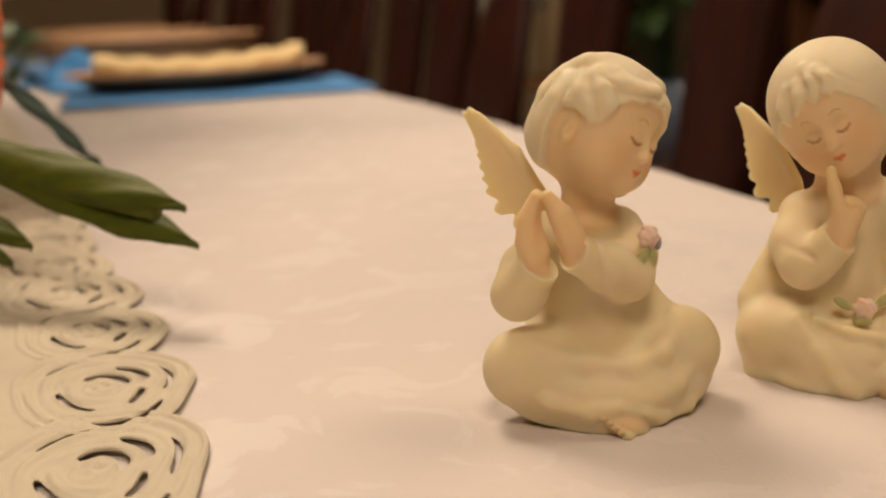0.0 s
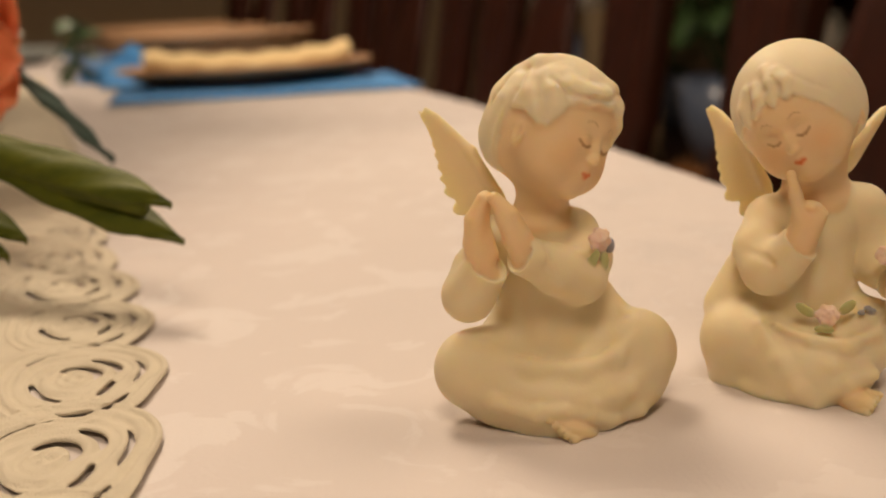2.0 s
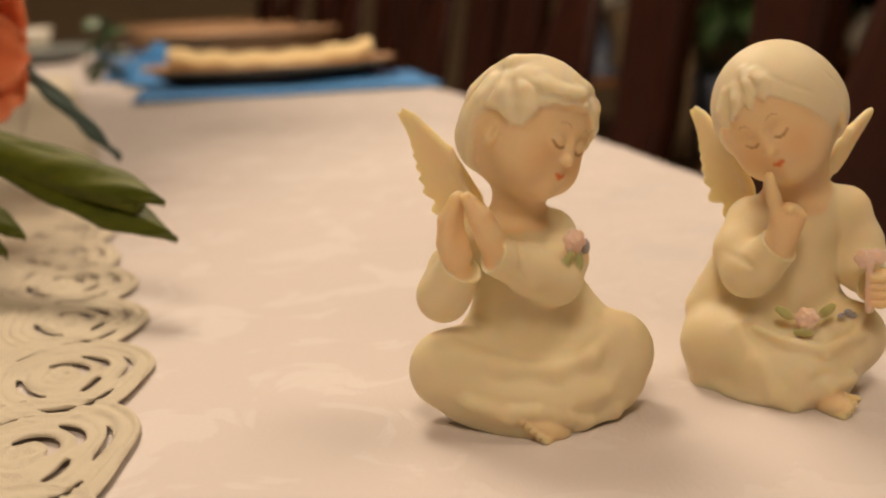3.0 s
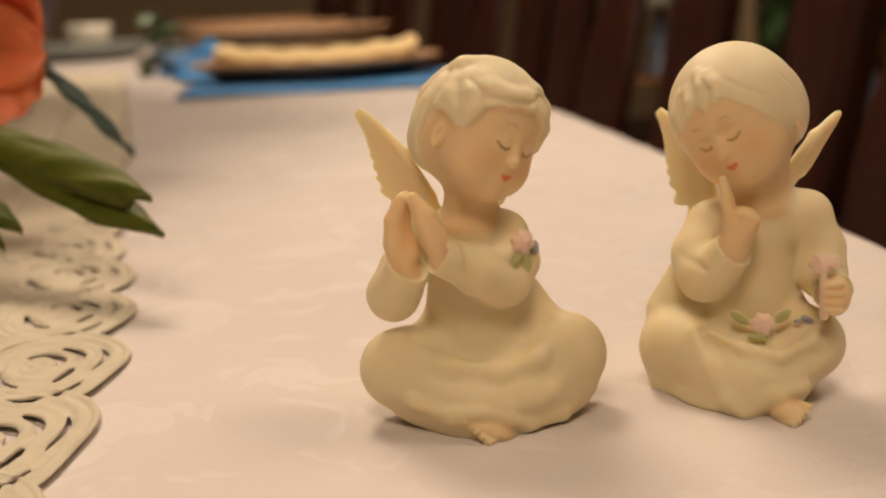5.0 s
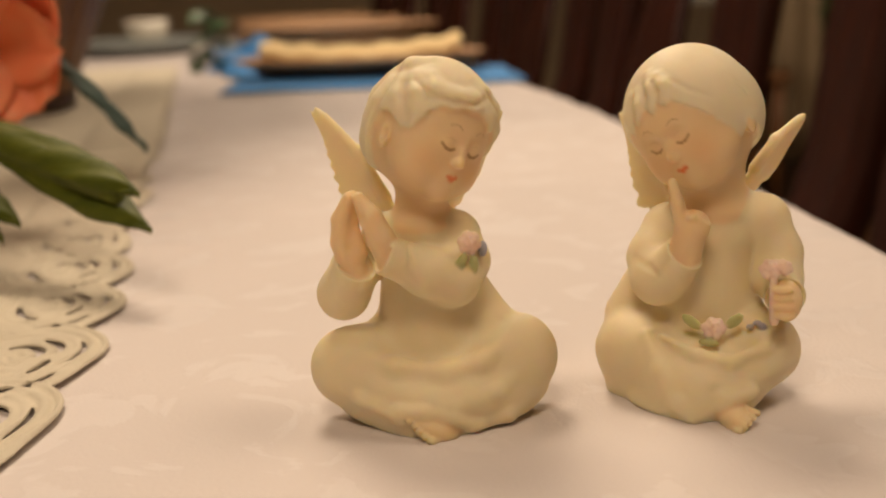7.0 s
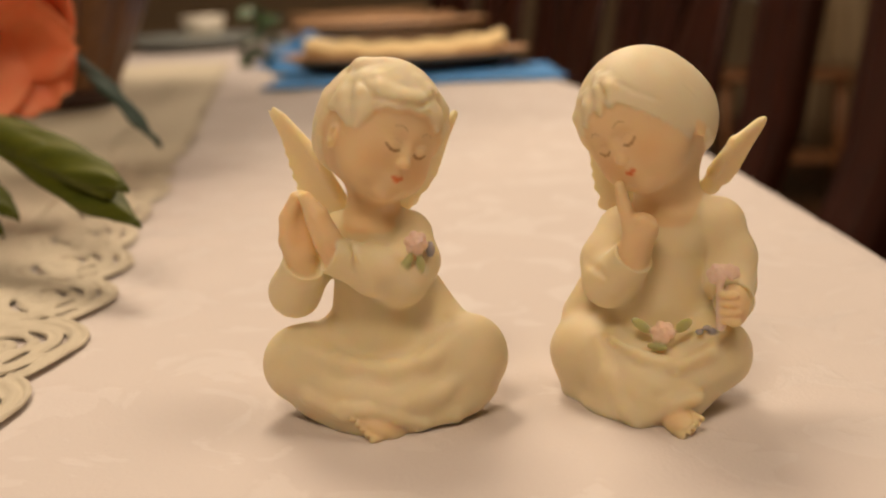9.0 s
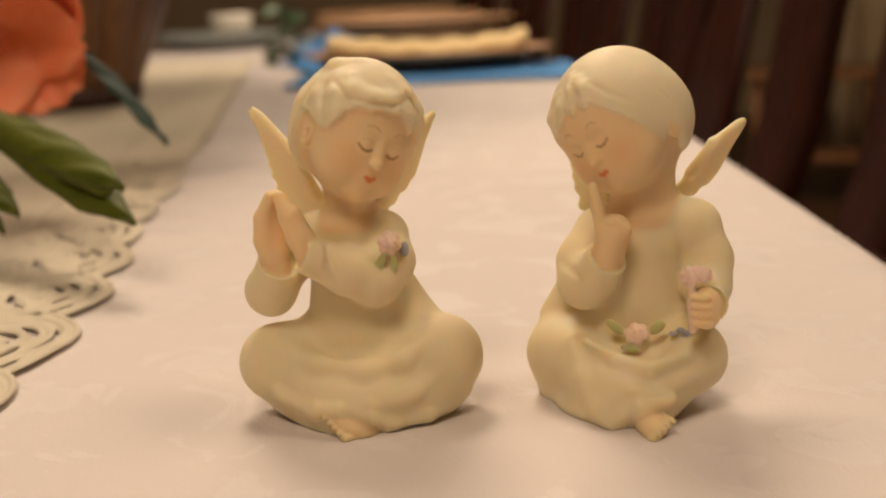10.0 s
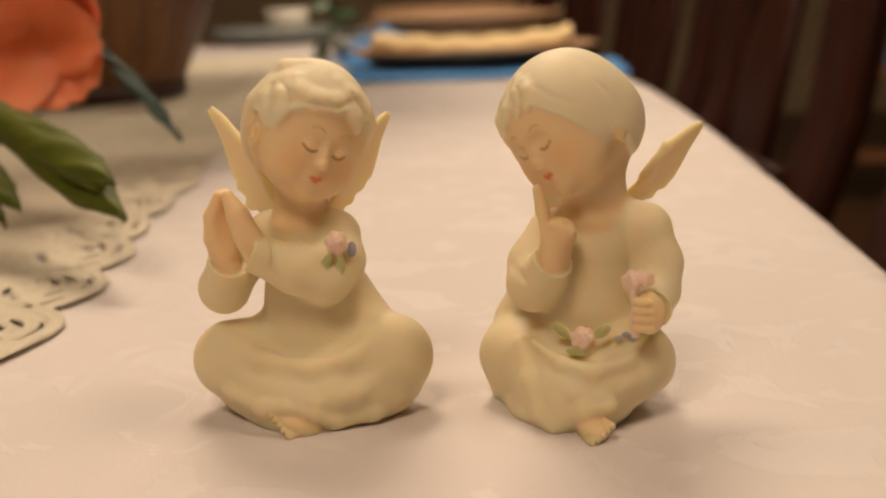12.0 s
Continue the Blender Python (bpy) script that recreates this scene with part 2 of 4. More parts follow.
    def skin(self):
        d, low, step = self.d, self.low, self.step
        inside = d < 0
        n = [s - 1 for s in d.shape]
        corner = [(i, j, k) for i in (0, 1) for j in (0, 1) for k in (0, 1)]
        count = sum(inside[i:n[0] + i, j:n[1] + j, k:n[2] + k].astype(np.int8) for i, j, k in corner)
        cells = np.argwhere((count > 0) & (count < 8))
        index = np.full(n, -1, np.int64)
        index[tuple(cells.T)] = np.arange(len(cells))
        total, hits = np.zeros((len(cells), 3)), np.zeros(len(cells))
        for o in corner:
            for axis in range(3):
                if o[axis]:
                    continue
                q = list(o)
                q[axis] = 1
                da, db = d[tuple((cells + o).T)], d[tuple((cells + q).T)]
                cross = (da < 0) != (db < 0)
                t = np.where(cross, da / np.where(cross, da - db, 1), 0)
                spot = np.array(o, float) + t[:, None] * (np.array(q) - o)
                total += np.where(cross[:, None], spot, 0)
                hits += cross
        verts = low + step * (cells + total / hits[:, None])
        faces = []
        for axis in range(3):
            u, v = (axis + 1) % 3, (axis + 2) % 3
            first = [slice(1, -1)] * 3
            first[axis] = slice(0, -1)
            second = list(first)
            second[axis] = slice(1, None)
            a, b = inside[tuple(first)], inside[tuple(second)]
            e = np.argwhere(a != b)
            flip = b[tuple(e.T)]
            off = np.ones(3, int)
            off[axis] = 0
            e = e + off
            def cell(du, dv):
                c = e.copy()
                c[:, u] -= du
                c[:, v] -= dv
                return index[tuple(c.T)]
            quad = np.stack([cell(1, 1), cell(0, 1), cell(0, 0), cell(1, 0)], 1)
            quad[flip] = quad[flip][:, ::-1]
            faces.append(quad)
        faces = np.concatenate(faces)
        owner = self.owner[tuple(np.clip(np.rint(cells + total / hits[:, None]).astype(int), 0, np.array(d.shape) - 1).T)]
        return verts, faces, owner


def skinned(name, clay, palette, scale=0.001, strokes=(), blur=2):
    verts, faces, owner = clay.skin()
    colour = np.array(palette)[owner]
    edges = np.concatenate([faces[:, [0, 1]], faces[:, [1, 2]], faces[:, [2, 3]], faces[:, [3, 0]]])
    for _ in range(blur):
        total, hits = colour.copy(), np.ones(len(verts))
        for i, j in ((0, 1), (1, 0)):
            np.add.at(total, edges[:, i], colour[edges[:, j]])
            np.add.at(hits, edges[:, i], 1)
        colour = total / hits[:, None]
    for points, width, soft, shade, weight in strokes:
        for a, b in zip(points, points[1:]):
            squash = np.array((1.0, 0.22, 1.0))
            a, v = np.array(a, float) * squash, np.subtract(b, a) * squash
            flat = verts * squash
            t = np.clip((flat - a) @ v / (v @ v), 0, 1)
            dist = np.linalg.norm(flat - a - t[:, None] * v, axis=1)
            w = np.clip((width + soft - dist) / soft, 0, 1)[:, None] * weight
            colour = colour * (1 - w) + np.array(shade) * w
    p = [verts[faces[:, i]] for i in range(3)]
    if np.einsum("ij,ij->", p[0], np.cross(p[1], p[2])) < 0:
        faces = faces[:, ::-1]
    me = bpy.data.meshes.new(name)
    me.from_pydata((verts * scale).tolist(), [], faces.tolist())
    me.polygons.foreach_set("use_smooth", [True] * len(me.polygons))
    at = me.color_attributes.new("paint", "FLOAT_COLOR", "POINT")
    at.data.foreach_set("color", np.concatenate([colour, np.ones((len(verts), 1))], 1).astype(np.float32).ravel())
    return me


# robe, skin, hair, rose pink, leaf green, lip red, blue
PALETTE = [(0.79, 0.685, 0.445), (0.82, 0.62, 0.36), (0.79, 0.70, 0.49), (0.78, 0.59, 0.50), (0.40, 0.42, 0.20), (0.74, 0.21, 0.07), (0.33, 0.34, 0.40)]
ROBE, SKIN, HAIR, ROSE, LEAF, LIP, VIOLET = range(7)
BROWN = (0.34, 0.19, 0.08)
BLUSH = (0.80, 0.48, 0.22)


def wing(c, root, tip, out, lobe):
    """Flat feathered wing: a leading edge from root to tip, feathers that fan towards out, a lower lobe at the root."""
    root, tip, out = Vector(root), Vector(tip), Vector(out).normalized()
    along = (tip - root)
    length = along.length
    along.normalize()
    normal = along.cross(out).normalized()
    out = normal.cross(along).normalized()

    def feather(at, way, long, wide, thick):
        way = way.normalized()
        side = normal.cross(way)
        turn = Matrix((way, side, normal)).transposed().to_euler()
        c.ball(tuple(at + way * long * 0.5), (long * 0.55, wide, thick), 1.2, ROBE, tuple(math.degrees(a) for a in turn))

    bow = root + along * length * 0.45 - out * 2.4
    c.line([tuple(root), tuple(bow), tuple(root + along * length * 0.88)], [2.2, 1.7, 0.9], 2)
    feather(root + along * 1.5 - out * 0.6, along, length * 0.7, 2.6, 1.1)
    feather(root - along * 1, along * 1.0 + out * 0.10, length * 0.99, 2.9, 1.0)
    for i in range(9):
        t = i / 8
        at = root + along * length * (0.0 + 0.58 * t)
        way = along * (0.75 + 0.9 * t) + out * (0.95 - 0.80 * t)
        feather(at, way, length * (0.50 - 0.10 * t), 3.4 - 1.5 * t, 1.1)
    for i in range(4):
        way = out * (1.0 - 0.10 * i) + along * (0.15 - 0.38 * i)
        feather(root + along * (2 - 2.2 * i), way, lobe * (1 - 0.10 * i), 3.6, 1.15)


def rose(c, at, size, out):
    out = Vector(out).normalized()
    side = out.orthogonal().normalized()
    up = out.cross(side)
    at = Vector(at)
    c.ball(tuple(at), size * 0.66, 0.6, ROSE)
    for ring, n, far, lift, r in ((0, 6, 0.56, 0.0, 0.40), (1, 4, 0.30, 0.40, 0.28), (2, 1, 0.0, 0.60, 0.24)):
        for i in range(n):
            a = 2 * math.pi * i / n + ring
            p = at + size * (far * (math.cos(a) * side + math.sin(a) * up) + lift * out)
            c.ball(tuple(p), size * r, 0.25, ROSE)
    for i in range(4):
        a = 2 * math.pi * i / 4 + 0.6
        p = at + size * (0.34 * (math.cos(a) * side + math.sin(a) * up) + 0.66 * out)
        c.ball(tuple(p), size * 0.13, 0.3, ROSE, cut_out=True)


def toes(c, first, last, r0, r1, back):
    for i in range(5):
        t = i / 4
        p = [a + (b - a) * t for a, b in zip(first, last)]
        c.limb(tuple(p), tuple(a + b for a, b in zip(p, back)), r0 + (r1 - r0) * t, r0, 0.2, SKIN)
    for i in range(4):
        p = [a + (b - a) * (i + 0.5) / 4 for a, b in zip(first, last)]
        c.limb(tuple(a - 0.35 * b for a, b in zip(p, back)), tuple(a + 0.7 * b for a, b in zip(p, back)), 0.4, 0.2, 0.35, SKIN, cut_out=True)


class Head:
    """A child's head built upright round its own middle (x to its left, -y forwards), then turned and set on the neck."""
    def __init__(self, clay, at, yaw, pitch, roll, skull):
        self.clay, self.skull = clay, skull
        self.m = pose(*at, pitch, roll, yaw)
        self.turn = self.m.to_3x3()

    def spot(self, q):
        return tuple(self.m @ Vector(q))

    def ball(self, at, radii, k=3.0, colour=1, turn=(0, 0, 0), cut_out=False):
        e = (self.turn @ Euler([radians(a) for a in turn]).to_matrix()).to_euler()
        self.clay.ball(self.spot(at), radii, k, colour, tuple(math.degrees(a) for a in e), cut_out)

    def line(self, points, radii, k=3.0, colour=1, cut_out=False):
        self.clay.line([self.spot(q) for q in points], radii, k, colour, cut_out)

    def on(self, az, el, up):
        """The place over the skull at an angle round from the face and an angle up, in degrees."""
        a, e = radians(az), radians(el)
        rx, ry, rz = (r + up for r in self.skull)
        return (rx * math.cos(e) * math.sin(a), -ry * math.cos(e) * math.cos(a), rz * math.sin(e) + 1)

    def lock(self, spots, radii, up, k=1.6, cut_out=False):
        self.line([self.on(a, e, up) for a, e in spots], radii, k, HAIR, cut_out)

    def face(self):
        rx, ry, rz = self.skull
        self.ball((0, 0, 1), (rx, ry, rz), 3)
        self.ball((0, 6, -8), (rx - 3.0, 14, 13.5), 5)
        self.ball((0, -6.2, -6), (rx - 4.0, 12.8, 13.6), 4)
        self.ball((0, -8, -13.5), (10, 9.5, 7.2), 4)
        for s in (-1, 1):
            self.ball((6.8 * s, -9.8, -10.2), 8.0, 3.5)
            self.ball((5.0 * s, -21.0, -0.4), (3.5, 2.0, 2.3), 2.5, cut_out=True)
            self.ball((5.1 * s, -16.6, -1.9), (3.1, 2.7, 2.6), 1.1)
            self.ball((1.45 * s, -19.3, -6.7), (1.05, 1.1, 0.9), 0.8)
        self.ball((0, -14.6, -16.2), 4.3, 2.6)
        self.line([(0, -18.4, -0.5), (0, -19.0, -3.4), (0, -20.3, -5.9)], [0.7, 0.9, 1.2], 2.0)
        self.ball((0, -20.6, -6.2), (1.5, 1.4, 1.35), 1.3)
        self.ball((0, -16.9, -10.8), (4.2, 2.6, 3.0), 2)
        for s in (-1, 1):
            self.ball((0.8 * s, -19.2, -10.9), (1.35, 0.9, 0.55), 0.5, LIP, (0, 14 * s, -16 * s))
        self.ball((0, -19.0, -11.9), (1.35, 1.0, 0.65), 0.5, LIP)
        self.line([(-2.2, -19.6, -11.2), (0, -20.4, -11.35), (2.2, -19.6, -11.2)], [0.12, 0.16, 0.12], 0.4, -1, True)

    def ears(self, z, sunk=0.0):
        for s in (-1, 1):
            self.ball((s * (self.skull[0] + 0.2 - sunk), -1.5, z), (1.8, 2.9, 4.3), 0.9, 1, (8, 0, 18 * s))
            if sunk > 2:
                continue
            self.ball((s * (self.skull[0] + 1.7 - sunk), -2.9, z + 0.5), (1.0, 1.3, 2.3), 0.8, 1, (8, 0, 18 * s), cut_out=True)

    def hair(self, thick, hairline, wave, seed):
        """Thickens the skull above a hairline, given as a height for each angle round from the face, in soft waves."""
        at, reach = self.m.translation, 27
        cut, (x, y, z) = self.clay.window([v - reach for v in at], [v + reach for v in at])
        q = np.stack(np.meshgrid(x - at[0], y - at[1], z - at[2], indexing="ij"), -1) @ np.array(self.turn)
        az = np.degrees(np.arctan2(q[..., 0], -q[..., 1]))
        line = np.interp(az, [h[0] for h in hairline], [h[1] for h in hairline])

        def egg(middle, radii):
            p = q - middle
            k0 = np.linalg.norm(p / radii, axis=-1)
            return k0 * (k0 - 1) / (np.linalg.norm(p / np.square(radii), axis=-1) + 1e-6)
        grow = np.array(self.skull) + thick
        crown, nape = egg(np.array((0, 0.4, 1.2)), grow), egg(np.array((0, 6.0, -7)), grow - (2.2, 5.0, 6.0))
        blend = np.clip(0.5 + 0.5 * (nape - crown) / 8, 0, 1)
        cap = nape * (1 - blend) + crown * blend - 8 * blend * (1 - blend)
        a, h = np.radians(az), q[..., 2]
        flow = 5.5 * a + 1.7 * np.sin(0.17 * h + seed) + 1.1 * np.sin(2.0 * a + seed)
        relief = 0.5 * np.abs(np.sin(flow)) + 0.25 * np.sin(2.3 * flow + 0.22 * h) + 0.35 * np.sin(3 * a + 0.28 * h + seed)
        cap = cap - wave * relief * np.clip((22 - h) / 14, 0, 1)
        edge = (line - h) * 0.85
        k = 1.2
        mixed = np.clip(0.5 - 0.5 * (cap - edge) / k, 0, 1)
        self.clay.join(cut, cap * (1 - mixed) + edge * mixed + k * mixed * (1 - mixed), 0.4, HAIR)

    def paint(self, blush):
        strokes = [([(-1.5, -19.5, -11.2), (0, -20, -11.5), (1.6, -19.5, -11.1)], 0.3, 0.45, (0.70, 0.17, 0.05), 0.7)]
        for s in (-1, 1):
            strokes += [
                ([(3.0 * s, -19, -2.9), (4.2 * s, -19, -3.5), (5.7 * s, -18.8, -3.3), (7.3 * s, -18, -2.2)], 0.22, 0.45, BROWN, 0.85),
                ([(3.2 * s, -19, -0.5), (5.0 * s, -18.8, 0.1), (6.8 * s, -18, -0.4)], 0.05, 0.4, BROWN, 0.10),
                ([(2.9 * s, -19.5, 3.4), (4.2 * s, -19.4, 4.2), (5.6 * s, -19, 4.3), (6.9 * s, -18.4, 3.6)], 0.05, 0.4, BROWN, 0.6),
                ([(8.4 * s, -16.6, -7.6), (8.9 * s, -16.3, -7.8)], 1.0, 6.0, BLUSH, blush),
            ]
        return [([self.spot(q) for q in pts], *rest) for pts, *rest in strokes]


def praying_cherub():
    c = Clay((-47, -42, -2), (41, 30, 121), 0.5)
    # robe: hips, crossed legs, torso
    c.ball((-5, 6, 19), (25, 19, 18), 4)
    c.limb((-6, 4, 22), (-6, 3, 56), 18, 13.5, 5)
    c.limb((-18, 3, 59.5), (4.5, 3, 59), 7.5, 7.5, 5)
    c.limb((-12, 2, 22), (-32, -8, 19.5), 12, 11.8, 3.5)
    c.limb((4, 3, 21), (23.4, -4, 20.8), 12, 12.8, 3.5)
    c.limb((-31, -9, 19), (-6, -21.5, 8.5), 11.5, 7.8, 5)
    c.limb((22.5, -4, 18.5), (0, -20.5, 9), 12.2, 8.0, 5)
    c.ball((-4, -12, 10.5), (27, 17, 12), 5)
    c.ball((-5, -8, 3), (19, 20.5, 7), 5)
    c.ball((-22, -9, 9), (12, 11, 8), 5)
    c.ball((16, -7, 9), (15, 13, 9), 5)
    c.limb((5, 3, 46), (13, 1, 32.5), 7.0, 8.0, 5)
    # the hollow of the lap, then the folds hanging across it
    c.line([(-27, -14, 32.5), (-17, -18.5, 30), (-9, -20, 28.6), (1, -20.6, 27.6), (9, -18.6, 28.6), (18, -9, 33.5)], [0.17, 0.35, 0.42, 0.42, 0.35, 0.21], 4.6, cut_out=True)
    c.line([(-30, -14.5, 26), (-15, -20.5, 23), (0, -22.0, 21), (12, -19, 23.5), (22, -10, 29)], [0.8, 1.5, 1.8, 1.5, 0.8], 5)
    c.line([(29, -10.5, 22), (16, -22, 13.5), (3, -27.2, 11), (-8, -28.4, 11)], [0.8, 1.7, 1.5, 0.9], 2.8)
    c.line([(31, -8, 10), (20, -19.5, 5.5), (8, -26, 4.0)], [0.8, 1.8, 1.4], 3)
    c.line([(-38, -13, 20), (-27, -22.5, 13), (-15, -28.6, 9.4), (-7, -30.5, 10.6)], [0.6, 1.5, 1.5, 1.0], 3)
    # neck and head
    c.limb((-7, 1, 62), (-5, -1, 79), 9.2, 8.2, 3, SKIN)
    c.ball((-6.5, -4, 63.8), (8.5, 6, 4), 3, SKIN)
    h = Head(c, (-1.5, -0.6, 95), 40, 13, 22, (18.0, 19.2, 19.0))
    h.face()
    h.hair(1.5, ((-180, -21), (-125, -20), (-110, -14), (-100, -1), (-82, 0), (-68, -1), (-55, -2), (-45, 5), (-30, 10.5), (-10, 12), (8, 11.5), (18, 9), (26, 5.5), (33, 9), (45, 4), (58, -3), (75, -1), (98, -1), (108, -12), (125, -20), (180, -21)), 0.7, 0.7)
    # waves combed over the brow and curls at temple and nape
    h.lock([(-62, 42), (-48, 32), (-28, 31), (-6, 36), (10, 48)], [1.2, 2.2, 2.4, 2.1, 1.0], 0.3, 3.0)
    h.lock([(-42, 20), (-24, 31), (-4, 34), (14, 29)], [1.1, 1.7, 1.7, 1.0], 0.1, 3.0)
    h.lock([(4, 60), (18, 46), (25, 30), (26, 18)], [1.4, 2.4, 2.1, 0.8], 0.1, 3.0)
    h.lock([(30, 52), (43, 34), (50, 16), (56, -2)], [1.4, 2.4, 2.1, 0.9], 0.1, 3.0)
    h.lock([(62, 40), (72, 20), (70, 2)], [1.7, 2.2, 1.1], 0.1, 3.0)
    h.lock([(-78, 36), (-64, 22), (-56, 8), (-56, -4)], [1.4, 2.3, 2.0, 0.7], 0.0, 3.0)
    h.lock([(-96, 28), (-84, 12), (-72, 2), (-66, -8)], [1.4, 2.1, 1.7, 0.7], -0.1, 3.0)
    h.lock([(-112, 20), (-108, 0), (-112, -20), (-118, -38)], [1.5, 2.4, 2.2, 1.2], 0.1, 3.0)
    h.lock([(-132, 30), (-134, 4), (-138, -22), (-142, -44)], [1.5, 2.4, 2.4, 1.2], -0.1, 3.0)
    h.lock([(104, 20), (108, 0), (112, -22)], [1.5, 2.4, 1.4], 0.1, 3.0)
    h.lock([(-90, 62), (-104, 44), (-122, 40)], [1.5, 2.6, 1.4], 0.3, 3.0)
    for spots in ([(-70, 30), (-50, 22), (-26, 26), (-4, 31), (14, 40)], [(-82, 24), (-72, 12), (-64, 0)], [(14, 46), (33, 30), (37, 18)], [(-102, 30), (-96, 10), (-98, -10)], [(-122, 20), (-122, -4), (-126, -28)]):
        h.lock(spots, [0.15] + [0.3] * (len(spots) - 2) + [0.15], 2.6, 2.0, True)
    h.ears(-7.5, 1.7)
    # arms and the palms held together
    c.line([(-18.5, 2, 59), (-28.5, -3.5, 50.5), (-32.2, -8, 43.6)], [7.0, 7.5, 8.0], 3)
    c.line([(-32.2, -8, 43.6), (-29.8, -11.2, 47)], [8.0, 7.6], 3)
    c.cuff((-31.0, -9.8, 45.6), (-26.6, -15.4, 54.6), 7.6, 7.0, 0.9, depth=0.9, wall=0.9)
    c.line([(5, 1, 59), (7.5, -4, 52), (3.6, -10.5, 47.6)], [7.4, 7.6, 8.2], 3)
    c.line([(3.6, -10.5, 47.6), (-5, -15.2, 51.6), (-10, -17.8, 54.6)], [8.2, 7.4, 6.6], 3)
    c.cuff((-9.6, -17.6, 54.4), (-17.4, -21.0, 58.8), 6.7, 6.2, 0.5, depth=0.9, wall=0.9)
    c.line([(-6, -24.0, 49), (-8.6, -24.4, 55), (-9.8, -21.2, 61)], [0.10, 0.14, 0.10], 2.6, cut_out=True)
    c.line([(-15, -19.5, 57), (-17.8, -21.0, 63.5), (-20.6, -20.6, 70), (-24.2, -18.8, 75.8)], [4.7, 4.4, 3.8, 2.1], 0.7, SKIN)
    c.line([(-27.6, -14.5, 52), (-30.6, -16.5, 62), (-30.4, -16.8, 69), (-27.6, -17.2, 75.6)], [4.5, 3.6, 3.1, 2.0], 0.6, SKIN)
    c.line([(-27, -15, 58), (-28.6, -14.2, 68), (-26.6, -15, 75.6)], [4.0, 3.0, 2.1], 1.4, SKIN)
    c.line([(-23.4, -23, 57), (-25.8, -22, 64), (-27.0, -20.6, 71)], [1.0, 1.6, 0.5], 0.9, SKIN, cut_out=True)
    for o in (-2.6, -0.9, 0.9):
        c.line([(-18.0 + o, -25.8, 66.4 + 0.5 * o), (-21.6 + o, -24.6, 71.5 + 0.4 * o), (-25 + 0.6 * o, -21.2, 76.6)], [0.2, 0.35, 0.25], 0.7, SKIN, cut_out=True)
    # foot under the hem
    c.ball((-2.8, -28.0, 4.2), (8.0, 5.2, 4.2), 1.0, SKIN, (0, 24, 12))
    toes(c, (-11.2, -30.6, 8.2), (-4.4, -33.4, 2.6), 1.15, 1.7, (3.8, 2.8, 0))
    c.line([(-14, -28.6, 11.4), (-6, -29.8, 10.6), (3, -29.4, 8.2), (10, -26, 5.0)], [1.0, 1.1, 1.1, 1.4], 2.4)
    # flower on the shoulder
    rose(c, (9.3, -14.6, 60), 4.2, (0.30, -1, 0.15))
    c.ball((6.6, -17.0, 54.4), (1.5, 0.9, 3.2), 0.6, LEAF, (0, 30, 0))
    c.ball((10.6, -15.0, 53.6), (1.4, 0.9, 3.2), 0.6, LEAF, (0, -5, 0))
    c.ball((13.4, -11.0, 57.2), (1.5, 1.4, 2.6), 0.6, VIOLET)
    wing(c, (-19, 10, 71), (-40.5, 15.5, 101.5), (-0.82, 0.57, -0.25), 17)
    wing(c, (4, 11, 73), (20.5, 16, 98), (0.40, 0.91, -0.25), 12)
    c.floor(1.9)
    return skinned("cherub_figurine", c, PALETTE, strokes=h.paint(0.45))


